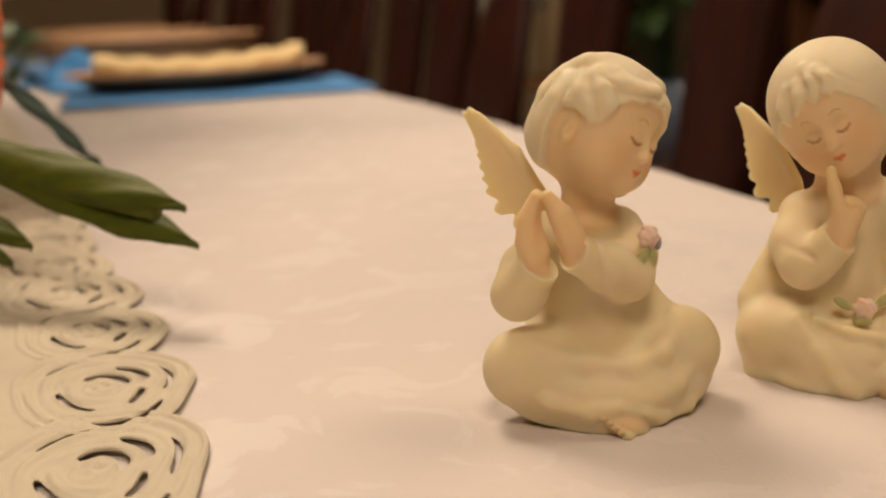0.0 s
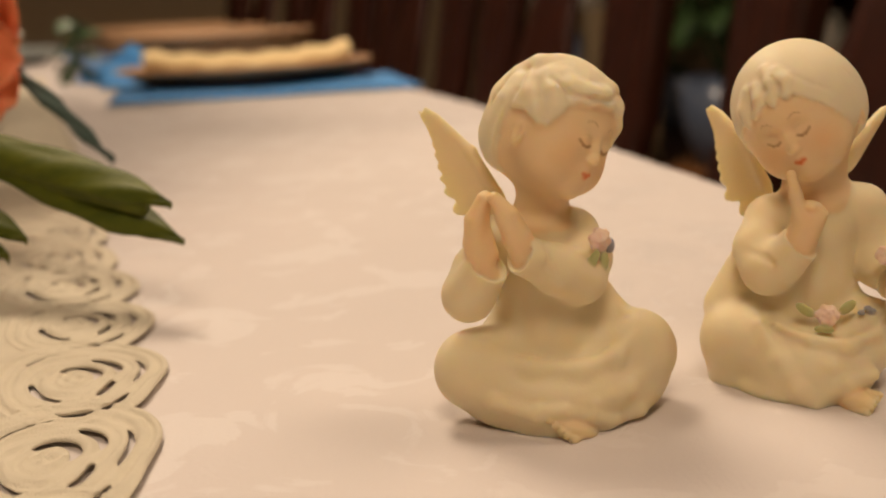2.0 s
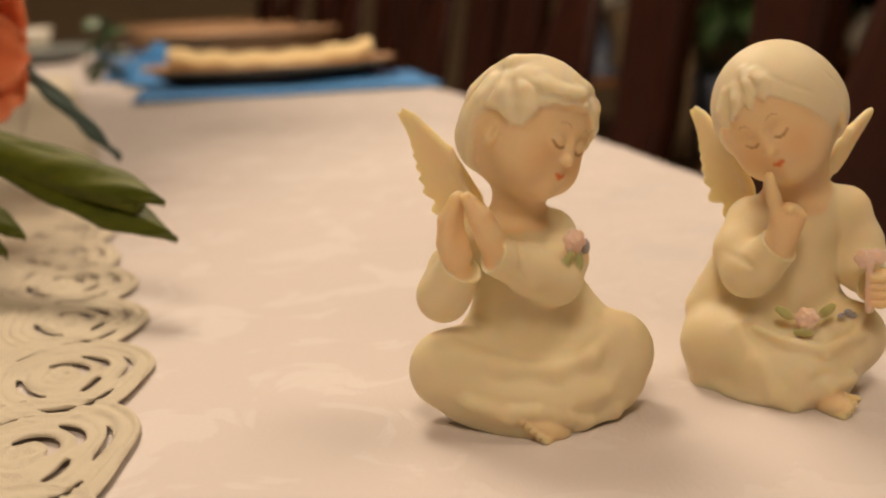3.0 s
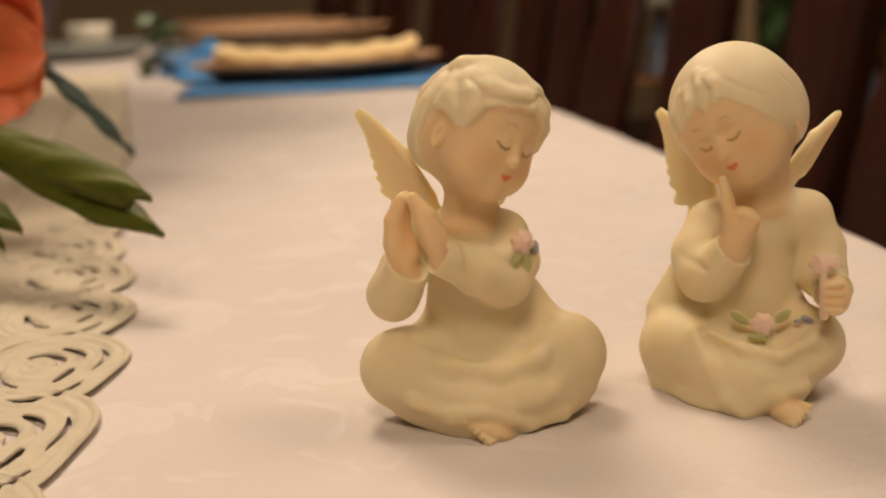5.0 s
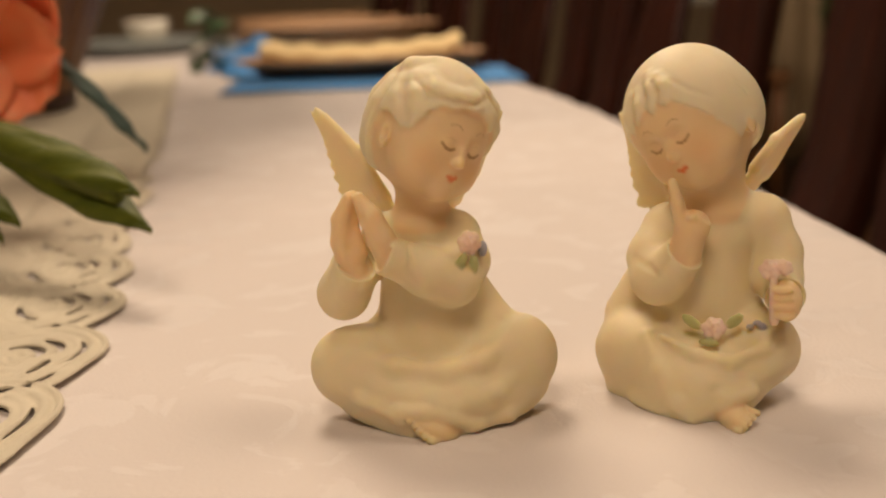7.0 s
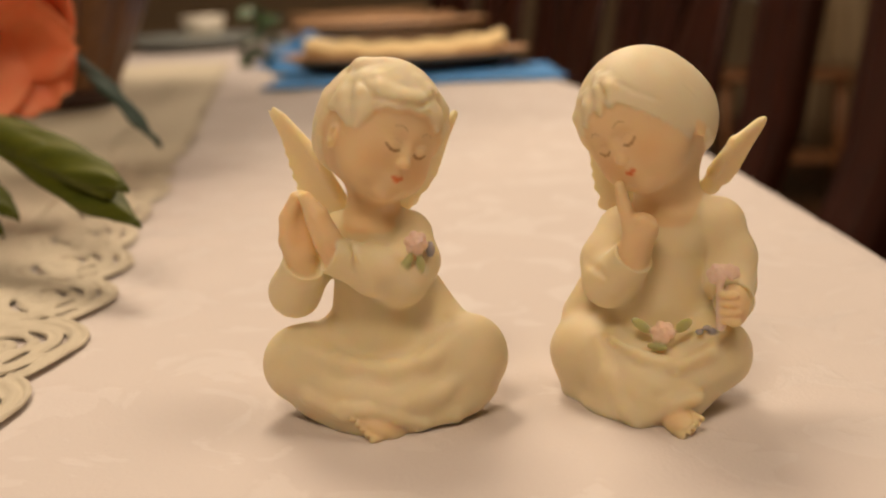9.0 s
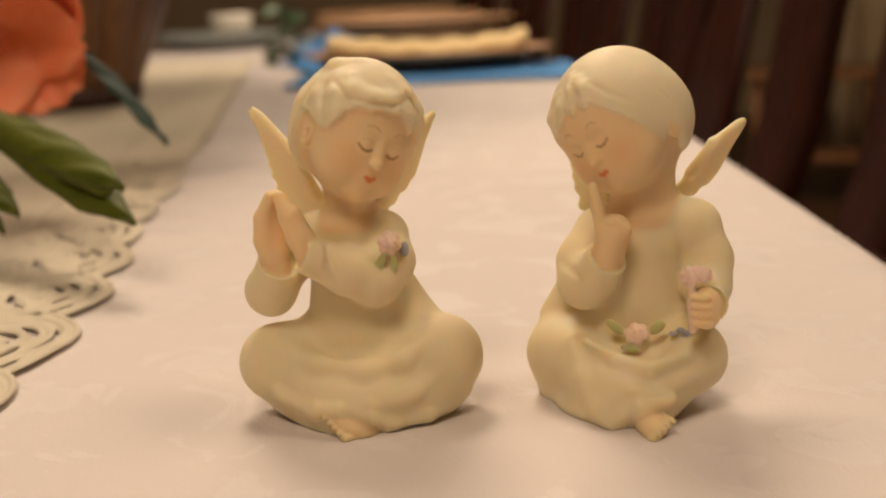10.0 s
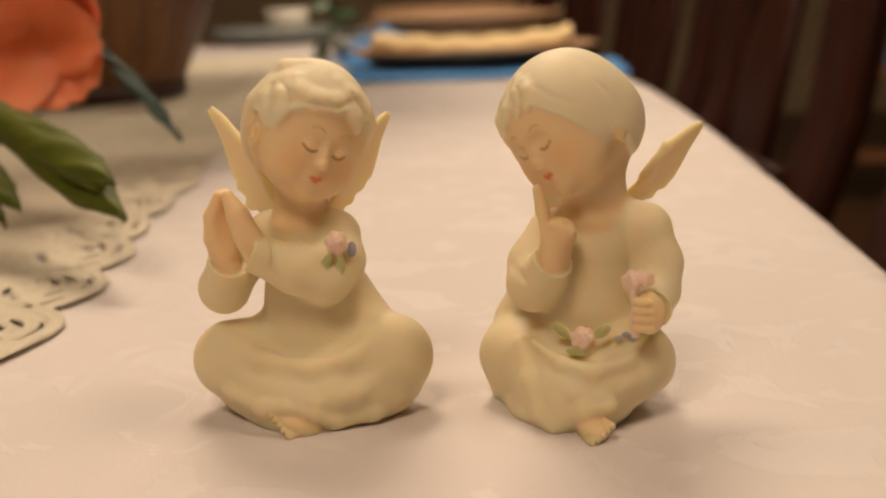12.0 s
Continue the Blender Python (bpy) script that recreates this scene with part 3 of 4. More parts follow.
def thinking_cherub():
    c = Clay((-49, -46, -2), (32, 40, 121), 0.5)
    c.ball((-10, 8, 18), (24.5, 19, 19), 4)
    c.limb((-9, 6, 22), (-6, 4, 52), 20, 15, 5)
    c.limb((-18.5, 3, 56), (8, 4, 58.5), 8.4, 8.2, 5)
    c.limb((-4, 4, 64), (11, 3.5, 60.5), 6.0, 7.0, 4)
    c.limb((-24, 6, 46), (-33, 4, 26), 6.5, 9.0, 5)
    c.limb((-14, 4, 20), (-32, -5, 16.5), 13, 11, 5)
    c.limb((-32, -5, 17), (-31, -3, 5), 11, 10, 4)
    c.limb((0, 4, 20), (11.5, -8, 20), 13, 11, 5)
    c.limb((-25, -10, 17), (-8.5, -25.5, 6), 10.5, 7.0, 4)
    c.limb((11.5, -8, 19), (2, -25.5, 7), 10.6, 6.0, 5)
    c.ball((-7, -14, 10.5), (18, 17, 13), 5)
    c.ball((-12, -8, 3), (21, 21, 6), 5)
    # ridge of the shin, folds between the knees
    c.line([(-25, -16.5, 25), (-19.5, -24.5, 16), (-13.5, -30, 7), (-9, -32, 3)], [1.0, 1.6, 2.0, 2.0], 3.5)
    c.line([(-19, -15.5, 27.5), (-8, -19.5, 26), (3, -20, 26), (13, -14.5, 29)], [0.35, 0.56, 0.56, 0.35], 4.6, cut_out=True)
    c.line([(-20, -18, 25.5), (-9, -23.5, 21.5), (2, -24.8, 20), (12, -19.5, 23.5), (17, -13, 27)], [0.8, 1.4, 1.5, 1.3, 0.7], 3)
    c.line([(-13, -25, 17), (-3, -28, 13.8), (7, -26.6, 13.5), (16, -17, 17.5)], [0.7, 1.3, 1.4, 0.8], 3.0)
    c.line([(-1, -20, 44), (2, -17.6, 36), (3, -17.5, 31)], [0.10, 0.24, 0.10], 4.6, cut_out=True)
    # neck and head
    c.limb((-5, 2, 60), (-6.0, 0.5, 80), 10.6, 10.8, 4, SKIN)
    c.ball((-5.5, -3.5, 63.5), (9.4, 6.4, 4), 3, SKIN)
    h = Head(c, (-12.6, -2.6, 94.6), -27, 18, -24, (19.4, 21.0, 19.8))
    h.face()
    h.hair(1.1, ((-180, -21), (-125, -20), (-108, -14), (-95, -3), (-84, -5), (-74, -9), (-55, 0), (-35, 6), (-24, 8), (-18, 6.5), (-12, 10), (-3, 11), (3, 8.5), (9, 11.5), (16, 9), (22, 10), (40, 3), (54, -5), (66, -11.5), (72, -12.5), (80, -8.5), (92, -12), (104, -17), (125, -20), (180, -21)), 0.22, 2.1)
    for spots in ([(4, 60), (8, 44), (5, 28)], [(20, 52), (24, 40), (20, 28)], [(-14, 46), (-10, 34), (-15, 24)], [(-30, 44), (-34, 28), (-30, 14)]):
        h.lock(spots, [0.4, 1.0, 0.5], 0.7, 3.0)
    for spots in ([(-2, 50), (-1, 38), (-4, 29)], [(13, 46), (15, 36), (12, 28)], [(-20, 40), (-20, 28), (-24, 20)], [(34, 40), (44, 24), (58, 6)], [(84, 16), (88, 4), (92, -6)]):
        h.lock(spots, [0.1, 0.25, 0.15], 1.9, 1.6, True)
    h.ears(-9.5, 2.2)
    # arm raised to the chin
    c.line([(-20.5, 1, 56.5), (-24, -5, 48), (-22, -11, 43)], [8.0, 8.4, 8.6], 3)
    c.line([(-22, -11, 43), (-17.6, -14.8, 46)], [8.5, 7.4], 3)
    c.cuff((-18.6, -14.0, 45.0), (-12.6, -18.6, 53.0), 7.4, 6.6, 0.8, depth=0.9, wall=0.9)
    c.line([(-30, -14, 50), (-24.5, -19.4, 48.6), (-21.5, -20.6, 46.5)], [0.16, 0.28, 0.12], 2.6, cut_out=True)
    c.line([(-13.2, -17.8, 51), (-10.8, -19.2, 60)], [5.2, 5.2], 0.7, SKIN)
    c.ball((-10.2, -19.2, 62), (5.4, 4.6, 4.8), 1.5, SKIN)
    c.line([(-13.4, -20.4, 63), (-15.0, -21.0, 69), (-16.4, -21.2, 75.4)], [2.6, 2.1, 1.6], 1.2, SKIN)
    for i in range(3):
        c.ball((-10.0 + 1.7 * i, -22.8 + 0.9 * i, 65.2 - 1.3 * i), (2.1, 1.7, 1.6), 0.6, SKIN)
    # arm with the flower
    c.line([(12.0, 3.5, 59), (15.6, 2, 49), (16, -3, 41.5)], [7.4, 7.5, 7.4], 3)
    c.line([(16, -3, 41.5), (17.2, -9.5, 40)], [7.4, 6.4], 3)
    c.cuff((17.0, -9.0, 40.2), (18.2, -16.6, 39), 6.4, 6.5, 0.8, depth=0.9, wall=0.9)
    c.ball((18.6, -20.6, 39), (4.8, 4.6, 6.6), 1.2, SKIN)
    for i in range(4):
        c.ball((17.6 + 0.2 * i, -24.6, 43.4 - 2.7 * i), (3.2, 1.6, 1.4), 0.45, SKIN)
    c.limb((15.0, -23.2, 33), (14.6, -23.4, 46), 1.5, 1.2, 0.8, ROSE)
    rose(c, (13.8, -21.4, 49.0), 4.0, (-0.15, -0.7, 0.8))
    rose(c, (17.6, -21.0, 49.6), 3.2, (0.3, -0.6, 0.8))
    # flowers in the lap
    rose(c, (-3.6, -18.4, 28.6), 4.2, (0, -0.8, 0.7))
    c.ball((-10.6, -17.6, 30.2), (3.8, 1.0, 1.7), 0.6, LEAF, (0, 35, 0))
    c.ball((2.8, -17.6, 31.0), (3.4, 1.0, 1.8), 0.6, LEAF, (0, -40, 0))
    c.ball((-5.0, -21.0, 24.6), (3.4, 1.0, 1.3), 0.6, LEAF, (0, 5, 0))
    for x, y, z in ((7.6, -16.2, 28.8), (9.8, -15.2, 30.0), (11.4, -14.4, 28.8)):
        c.ball((x, y, z), (1.4, 0.9, 1.0), 0.6, VIOLET)
    # foot
    c.ball((3.6, -31.0, 4.0), (4.8, 6.8, 4.1), 0.8, SKIN, (0, 0, 35))
    toes(c, (10.6, -33.6, 6.8), (5.6, -38.0, 2.2), 1.1, 1.6, (-3.4, 3.2, 0))
    c.line([(-7, -29.5, 5), (1, -31, 9.6), (9, -29, 12)], [3.0, 2.4, 2.2], 2.4)
    wing(c, (7.5, 17.5, 74), (23.2, 28.5, 91.2), (0.40, 0.85, -0.35), 11)
    wing(c, (-20, 15, 66), (-37.2, 25, 94.2), (-0.82, 0.57, -0.25), 16)
    c.floor(1.9)
    return skinned("cherub_figurine", c, PALETTE, strokes=h.paint(0.5))


for maker, spot, words in ((praying_cherub, pose(0.051, 0.352, -0.0021, 0, 0, 9.68), "cream bisque porcelain cherub figurine, palms pressed together, pink rose, on tablecloth"),
                           (thinking_cherub, pose(0.143, 0.375, -0.0021, 0, 0, -4.42), "cream bisque porcelain cherub figurine, finger at chin, flowers in lap")):
    figurine_mesh = maker()
    figurine_mesh.materials.append(BISQUE)
    figurine = new("cherub_figurine", figurine_mesh)
    figurine.matrix_world = spot @ Matrix.Diagonal((1, 1, 1.019, 1))
    tagged(figurine, words, "figurine", "pair of cherubs")


# ---- room ----
def slab(name, size, at, mat, label, m=TABLE):
    ob = part(name, box(size, (0, 0, 0)), mat, None, label, smooth=False)
    ob.matrix_world = m @ Matrix.Translation(at)
    return tagged(ob, label, name.split("_")[0], kind="structure")


slab("floor", (8.4, 10.4, 0.1), (0.0, 2.4, FLOOR - 0.05), FLOOR_WOOD, "dark polished wooden floor")
slab("ceiling", (8.4, 10.4, 0.1), (0.0, 2.4, CEILING + 0.05), CEIL, "plain white painted ceiling")
slab("wall_east", (0.12, 10.2, CEILING - FLOOR), (3.66, 2.4, (CEILING + FLOOR) / 2), WALL, "cream painted plaster wall")
slab("wall_west", (0.12, 10.2, CEILING - FLOOR), (-3.66, 2.4, (CEILING + FLOOR) / 2), WALL, "cream painted plaster wall")
slab("wall_north", (7.2, 0.12, CEILING - FLOOR), (0, 7.44, (CEILING + FLOOR) / 2), WALL, "cream painted plaster wall")
slab("wall_south", (7.2, 0.12, CEILING - FLOOR), (0, -2.64, (CEILING + FLOOR) / 2), WALL, "cream painted plaster wall")
# unseen glowing fixtures, added above every light, fills included
for lamp_at, lamp_watts, lamp_size in LAMPS:
    fixture = thing("unseen_ceiling_lamp", Matrix.Translation((lamp_at[0], lamp_at[1], CEILING)), "unseen round ceiling lamp added at a light, white glass and brass rim", "lamp", "ceiling lamps")
    part("rim", lathe([(0.05, -0.002), (0.22, -0.002), (0.235, -0.06), (0.225, -0.06), (0.21, -0.02), (0.05, -0.02)], 48), BRASS, fixture)
    part("shade", lathe([(0.02, -0.14), (0.12, -0.13), (0.19, -0.09), (0.215, -0.05), (0.2, -0.03), (0.02, -0.03)], 48), GLASS_WHITE, fixture, "white glass shade")

# ---- table and cloth ----
MID, V0, V1 = -0.30, -0.62, 4.05


def half_width(v):
    """A long boat-shaped table: straight near the middle, curving in towards its far end."""
    return 0.687 - 0.065 * max(0.0, v - 0.95) ** 2


table = thing("dining_table", TABLE, "long dark wooden dining table under a white cloth", "table")
part("tabletop", sheet(24, 60, lambda a, b: (MID + (2 * a - 1) * (half_width(V0 + 0.006 + (V1 - V0 - 0.012) * b) - 0.006), V0 + 0.006 + (V1 - V0 - 0.012) * b, -0.0390), 0.034), MAHOGANY, table)
for side in (-1, 1):
    part("apron", sheet(2, 40, lambda a, b: (MID + side * (half_width(V0 + 0.1 + 3.9 * b) - 0.08), V0 + 0.1 + 3.9 * b, -0.14 + 0.08 * a), 0.02), MAHOGANY, table)
    for sv in (V0 + 0.15, 1.265, 2.98):
        su = MID + side * (half_width(sv) - 0.10)
        part("leg", tube([(su, sv, -0.05), (su, sv, -0.3), (su, sv, FLOOR)], [0.045, 0.04, 0.03], 12), MAHOGANY, table)


def cloth_place(a, b):
    """The cloth lies flat, rounds the edge and hangs with soft waves."""
    drop, edge = 0.22, 0.012
    v = V0 + (V1 - V0) * b
    half = half_width(v)
    s = (a - 0.5) * 2 * (half + drop)
    side = math.copysign(1, s)
    over = abs(s) - (half - edge)
    if over <= 0:
        off, z = abs(s), 0.0
    elif over < edge * 1.57:
        ang = over / edge
        off, z = half - edge + edge * math.sin(ang), -edge * (1 - math.cos(ang))
    else:
        fall = over - edge * 1.57
        wave = math.sin(v * 17 + 1.3 * math.sin(v * 5)) * 0.02 * min(1, fall / 0.12)
        off, z = half + abs(wave) + 0.06 * fall, -edge - fall
    u = MID + side * off
    ripple = 0.0011 * noise.noise((u * 7, v * 13, 0.3)) + 0.0004 * noise.noise((u * 31, v * 40, 2.3)) + 0.0007 * noise.noise((u * 3.5, v * 38, 5.1))
    near = min(1.0, max(0.0, (math.hypot(u - 0.2, v - 0.32) - 0.10) / 0.15))
    return (u, v, z + (ripple - 0.0009) * near - 0.0001)


cloth = part("tablecloth", sheet(190, 420, cloth_place, 0.0012), DAMASK)
cloth.matrix_world = TABLE
tagged(cloth, "white damask tablecloth with tone-on-tone pattern over dining table", "tablecloth")


# ---- lace runner ----
def bend(y):
    """The runner narrows slowly along the table."""
    return 0.085 * math.hypot(y, 0.05) - 0.00425


def lace_runner():
    """Cut-work border of leaning shell scallops; x runs inwards from the tips, y along the edge, in millimetres."""
    step = 0.8
    x, y, z = np.arange(-4, 82, step), np.arange(-640, 140, step), np.arange(-1.2, 8.0, step)
    X, Y = np.meshgrid(x, y, indexing="ij")
    period = 76.0
    shape = np.full(X.shape, 100.0)
    holes = np.full(X.shape, 100.0)
    cord, ribs, tilt = np.zeros(X.shape), np.zeros(X.shape), np.zeros(X.shape)
    for i in range(-9, 3):
        size = 1.0 + 0.05 * math.sin(i * 2.1)
        cx, cy = 38.5 + 2.5 * math.sin(i * 1.6), i * period - 9 + 4 * math.sin(i * 1.3)
        lean = Y - cy + 0.30 * (X - cx)
        rho = np.hypot((X - cx) / (34 * size), lean / (49 * size))
        ang = np.arctan2(lean, -(X - cx))
        rho = rho * (1 + 0.07 * np.sin(2 * ang + 0.7) + 0.05 * np.sin(3 * ang + i))
        shell = (rho - 1) * 34 * size
        shape = np.minimum(shape, shell)
        cord = np.maximum(cord, np.exp(-((shell + 1.6) / 1.1) ** 2))
        tilt = np.where(shell < 0, (0.4 + 0.75 * lean / (43 * size)) * np.clip((62 - X) / 25, 0, 1), tilt)
        ribs = np.where(shell < 0, 0.75 * np.cos(rho * 40 + 2 * np.sin(ang * 2)), ribs)
        for r, s in ((0.86, 0.9), (0.60, 0.8), (0.36, 0.9), (0.12, 0.9)):
            cord = np.maximum(cord, s * np.exp(-((rho - r - 0.04 * np.sin(ang * 2 + i)) * 36 / 1.7) ** 2) * (shell < 0))
        for r, w, a0, a1 in ((0.72, 0.050, -0.8, 0.35), (0.48, 0.07, -1.3, -0.35), (0.47, 0.055, 0.3, 1.2), (0.24, 0.09, -2.2, 0.2), (0.66, 0.05, -2.4, -1.6), (0.76, 0.05, 0.8, 1.7), (0.50, 0.08, 1.7, 2.8)):
            mid, half = (a0 + a1) / 2, (a1 - a0) / 2
            taper = np.clip(1 - (np.abs(ang - mid) / half) ** 2, 0, 1)
            band = (np.abs(rho - r) - 0.62 * w * np.sqrt(taper)) * 36
            holes = np.minimum(holes, np.where(taper > 0, np.where(shell < -1, band, 5), 5))
            cord = np.maximum(cord, 0.7 * np.exp(-((np.abs(rho - r) - w - 0.03) * 36 / 1.0) ** 2) * (shell < 0) * (np.abs(ang - mid) < half + 0.1))
    body = 45.0 - X
    shape = np.minimum(shape, body)
    flat = np.maximum(shape, -holes)
    lift = 1.0 + 0.8 * np.sin(Y / 24 + 0.8) * np.exp(-X / 30) + 0.8 * np.sin(X / 15 + Y / 41) + 0.5 * np.sin(Y / 11 + X / 9)
    lift = np.maximum(0.4 * lift, 0.55) + 0.55 * tilt
    thick = 0.70 + 1.5 * cord + ribs + 0.06 * np.sin(X * 2.2) * np.sin(Y * 2.2)
    c = Clay((x[0], y[0], z[0]), (x[-1] + step * 0.5, y[-1] + step * 0.5, z[-1] + step * 0.5), step)
    Z = z[None, None, :]
    wall = np.maximum(Z - (lift + thick)[..., None], (lift - 0.72)[..., None] - Z)
    c.d = np.maximum(flat[..., None], wall)[:len(c.axes[0]), :len(c.axes[1]), :len(c.axes[2])].astype(np.float32)
    c.d[-1], c.d[:, 0], c.d[:, -1] = 5, 5, 5
    return skinned("border", c, [(0.7, 0.65, 0.5)], blur=0)


runner = thing("lace_runner", TABLE @ pose(0.019, 0.40, 0, 0, 0, 3.0) @ pose(0, 0, 0, 0, 0, 180), "cream cutwork lace table runner with scalloped border", "table runner")
border_mesh = lace_runner()
for v in border_mesh.vertices:
    v.co.x += bend(v.co.y)
    v.co.z *= 0.54
border_mesh.materials.append(LACE)
border = tagged(new("border", border_mesh), "scalloped cutwork border")
border.parent = runner
border.matrix_basis = Matrix.Translation((0, 0.0, 0.0010))
field = part("field", sheet(40, 260, lambda a, b: (0.079 + 0.24 * a + bend(0.14 - 2.2 * b), 0.14 - 2.2 * b, 0.0025 + 0.0012 * math.sin(9 * a + 31 * b)), 0.0012), LACE, runner, "plain woven middle")
part("far_border", sheet(10, 420, lambda a, b: (0.014 * (1 - abs(math.sin(b * 57))) * (1 - a) + 0.079 * a + bend(-0.638 - 1.38 * b), -0.638 - 1.38 * b, 0.003 + 0.0008 * math.sin(b * 90)), 0.0012), LACE, runner, "scalloped edge further along")


# ---- place settings ----
def placemat():
    f = lambda a, b: (-0.222 + 0.444 * a, 0.32 * b, 0.0026 + 0.0012 * math.sin(11 * a + 5 * b) * math.sin(7 * b + 2) + 0.001 * noise.noise((a * 14, b * 11, 0)))
    return sheet(44, 32, f, 0.0018)


def wooden_plate(at):
    ob = thing("wooden_plate", at, "oval brown wooden serving plate with dark underside", "plate", "place settings")
    part("dish", lathe([(0.04, 0.010), (0.145, 0.012), (0.186, 0.023), (0.208, 0.030), (0.203, 0.034), (0.178, 0.026), (0.145, 0.019), (0.04, 0.017)], 56, squash=(1, 0.62)), PLATE_WOOD, ob)
    part("foot", lathe([(0.03, 0.0), (0.11, 0.0), (0.155, 0.004), (0.184, 0.0205), (0.145, 0.0115), (0.03, 0.0095)], 56, squash=(1, 0.62)), PLATE_DARK, ob, "dark underside")
    return ob


def napkin(at):
    def f(a, b):
        x = -0.160 + 0.320 * a
        ang = 2 * math.pi * b
        r = 1 + 0.05 * noise.noise((a * 9, math.cos(ang) * 2, math.sin(ang) * 2))
        return (x + 0.006 * noise.noise((b * 6, a * 3, 4)), 0.052 * r * math.cos(ang), 0.0385 + 0.017 * r * math.sin(ang) + 0.013 * (abs(a - 0.5) * 2) ** 2 + 0.0025 * math.sin(a * 33))
    bm = bmesh.new()
    g = [[bm.verts.new(f(i / 40, j / 22)) for j in range(22)] for i in range(41)]
    for i in range(40):
        for j in range(22):
            bm.faces.new((g[i][j], g[i + 1][j], g[i + 1][(j + 1) % 22], g[i][(j + 1) % 22]))
    bm.faces.new(g[0])
    bm.faces.new(g[-1])
    bmesh.ops.recalc_face_normals(bm, faces=bm.faces)
    ob = part("napkin", bm, NAPKIN)
    ob.matrix_world = at
    return tagged(ob, "rolled cream cloth napkin lying on wooden plate", "napkin", "place settings")


mat_first = part("placemat", placemat(), BLUE)
mat_first.matrix_world = TABLE @ Matrix.Translation((0.138, 1.635, 0))
tagged(mat_first, "bright blue woven cloth placemat on the tablecloth", "placemat", "place settings")
plate_first = wooden_plate(TABLE @ Matrix.Translation((0.120, 1.885, 0.0035)))
napkin(TABLE @ Matrix.Translation((0.122, 1.87, -0.003)))
for su, sv, turn in ((0.078, 2.36, 4), (0.025, 2.88, 7), (-0.05, 3.42, 9)):
    spot = TABLE @ pose(su, sv, 0, 0, 0, turn)
    copy_thing(mat_first, spot @ Matrix.Translation((-0.04, -0.19, 0)))
    for level in range(3):
        copy_thing(plate_first, spot @ pose(0.004 * level, 0.04 - 0.003 * level, 0.0035 + 0.0185 * level, 0, 0, 3 * level))


def rumpled_cloth(at):
    """A blue cloth dropped in a soft heap, its folds standing up from the table."""
    def f(a, b):
        edge = min(1.0, 4.0 * min(a, 1 - a, b, 1 - b))
        u, v = -0.075 + 0.15 * a, 0.42 * b
        fold = 0.5 + 0.5 * math.sin(9 * a + 5 * b + 2 * noise.noise((a * 3, b * 3, 1.0)))
        z = 0.004 + 0.072 * edge * (0.35 + 0.65 * fold) * (0.45 + 0.55 * b)
        return (u + 0.02 * noise.noise((a * 4, b * 5, 7.0)), v + 0.02 * noise.noise((a * 5, b * 4, 3.0)), z)
    ob = part("blue_cloth", sheet(30, 60, f, 0.0015), BLUE)
    ob.matrix_world = at
    return tagged(ob, "bright blue cloth heaped in folds beside the plates", "cloth", "place settings")


rumpled_cloth(TABLE @ pose(-0.040, 1.99, 0.001, 0, 0, 6))

# ---- wooden planter ----
planter = thing("wooden_planter", Matrix.Translation((-0.765, 1.345, 0.0035)), "flared brown wooden stave planter with dark bands on the runner, unseen shading foliage added", "planter")
STAVES = 18
for i in range(STAVES):
    a = 2 * math.pi * i / STAVES
    def stave(s, t, a=a):
        w = (s - 0.5) * 2 * math.pi / STAVES * 0.975
        r = 0.100 + 0.092 * t + 0.004 * math.sin(math.pi * t)
        return (r * math.cos(a + w), r * math.sin(a + w), 0.004 + 0.23 * t)
    part("stave", sheet(3, 8, stave, 0.010), POT_WOOD, planter)
for z, r in ((0.012, 0.1095), (0.175, 0.1775)):
    part("band", lathe([(r - 0.014, z - 0.008), (r, z - 0.008), (r + 0.002, z + 0.012), (r - 0.012, z + 0.012), (r - 0.014, z - 0.004)], 60), POT_BAND, planter, "dark band")
part("bottom", lathe([(0.01, 0), (0.097, 0), (0.098, 0.012), (0.01, 0.012)], 40), POT_BAND, planter)
part("soil", lathe([(0.01, 0.17), (0.130, 0.17), (0.133, 0.19), (0.01, 0.2)], 40), SOIL, planter, "dark soil")

# unseen foliage high over the planter, added to throw shade on the runner
leafy = random.Random(21)
for i in range(100):
    a, h, far = leafy.uniform(0, 6.28), leafy.uniform(0.36, 0.85), 0.35 * math.sqrt(leafy.uniform(0.02, 1))
    long, wide = leafy.uniform(0.14, 0.22), leafy.uniform(0.04, 0.065)
    f = lambda q, t: (long * q, wide * math.sin(math.pi * min(1, q * 0.98 + 0.01)) * (t - 0.5) * 2, -0.25 * long * q * q)
    shade_leaf = part("leaf", sheet(6, 4, f, 0.001), GREEN, planter)
    shade_leaf.matrix_basis = Matrix.Translation((0.03 + far * math.cos(a), -0.16 + far * math.sin(a), h)) @ pose(0, 0, 0, leafy.uniform(-30, 30), leafy.uniform(-35, 30), math.degrees(a) + leafy.uniform(-40, 40))
    if i % 6 == 0:
        part("stem", tube([(0.03 * math.cos(a), 0.03 * math.sin(a), 0.19), (far * 0.5 * math.cos(a), far * 0.5 * math.sin(a), 0.19 + (h - 0.19) * 0.7), (0.03 + far * math.cos(a), -0.16 + far * math.sin(a), h)], [0.004, 0.004, 0.003], 6), GREEN, planter)


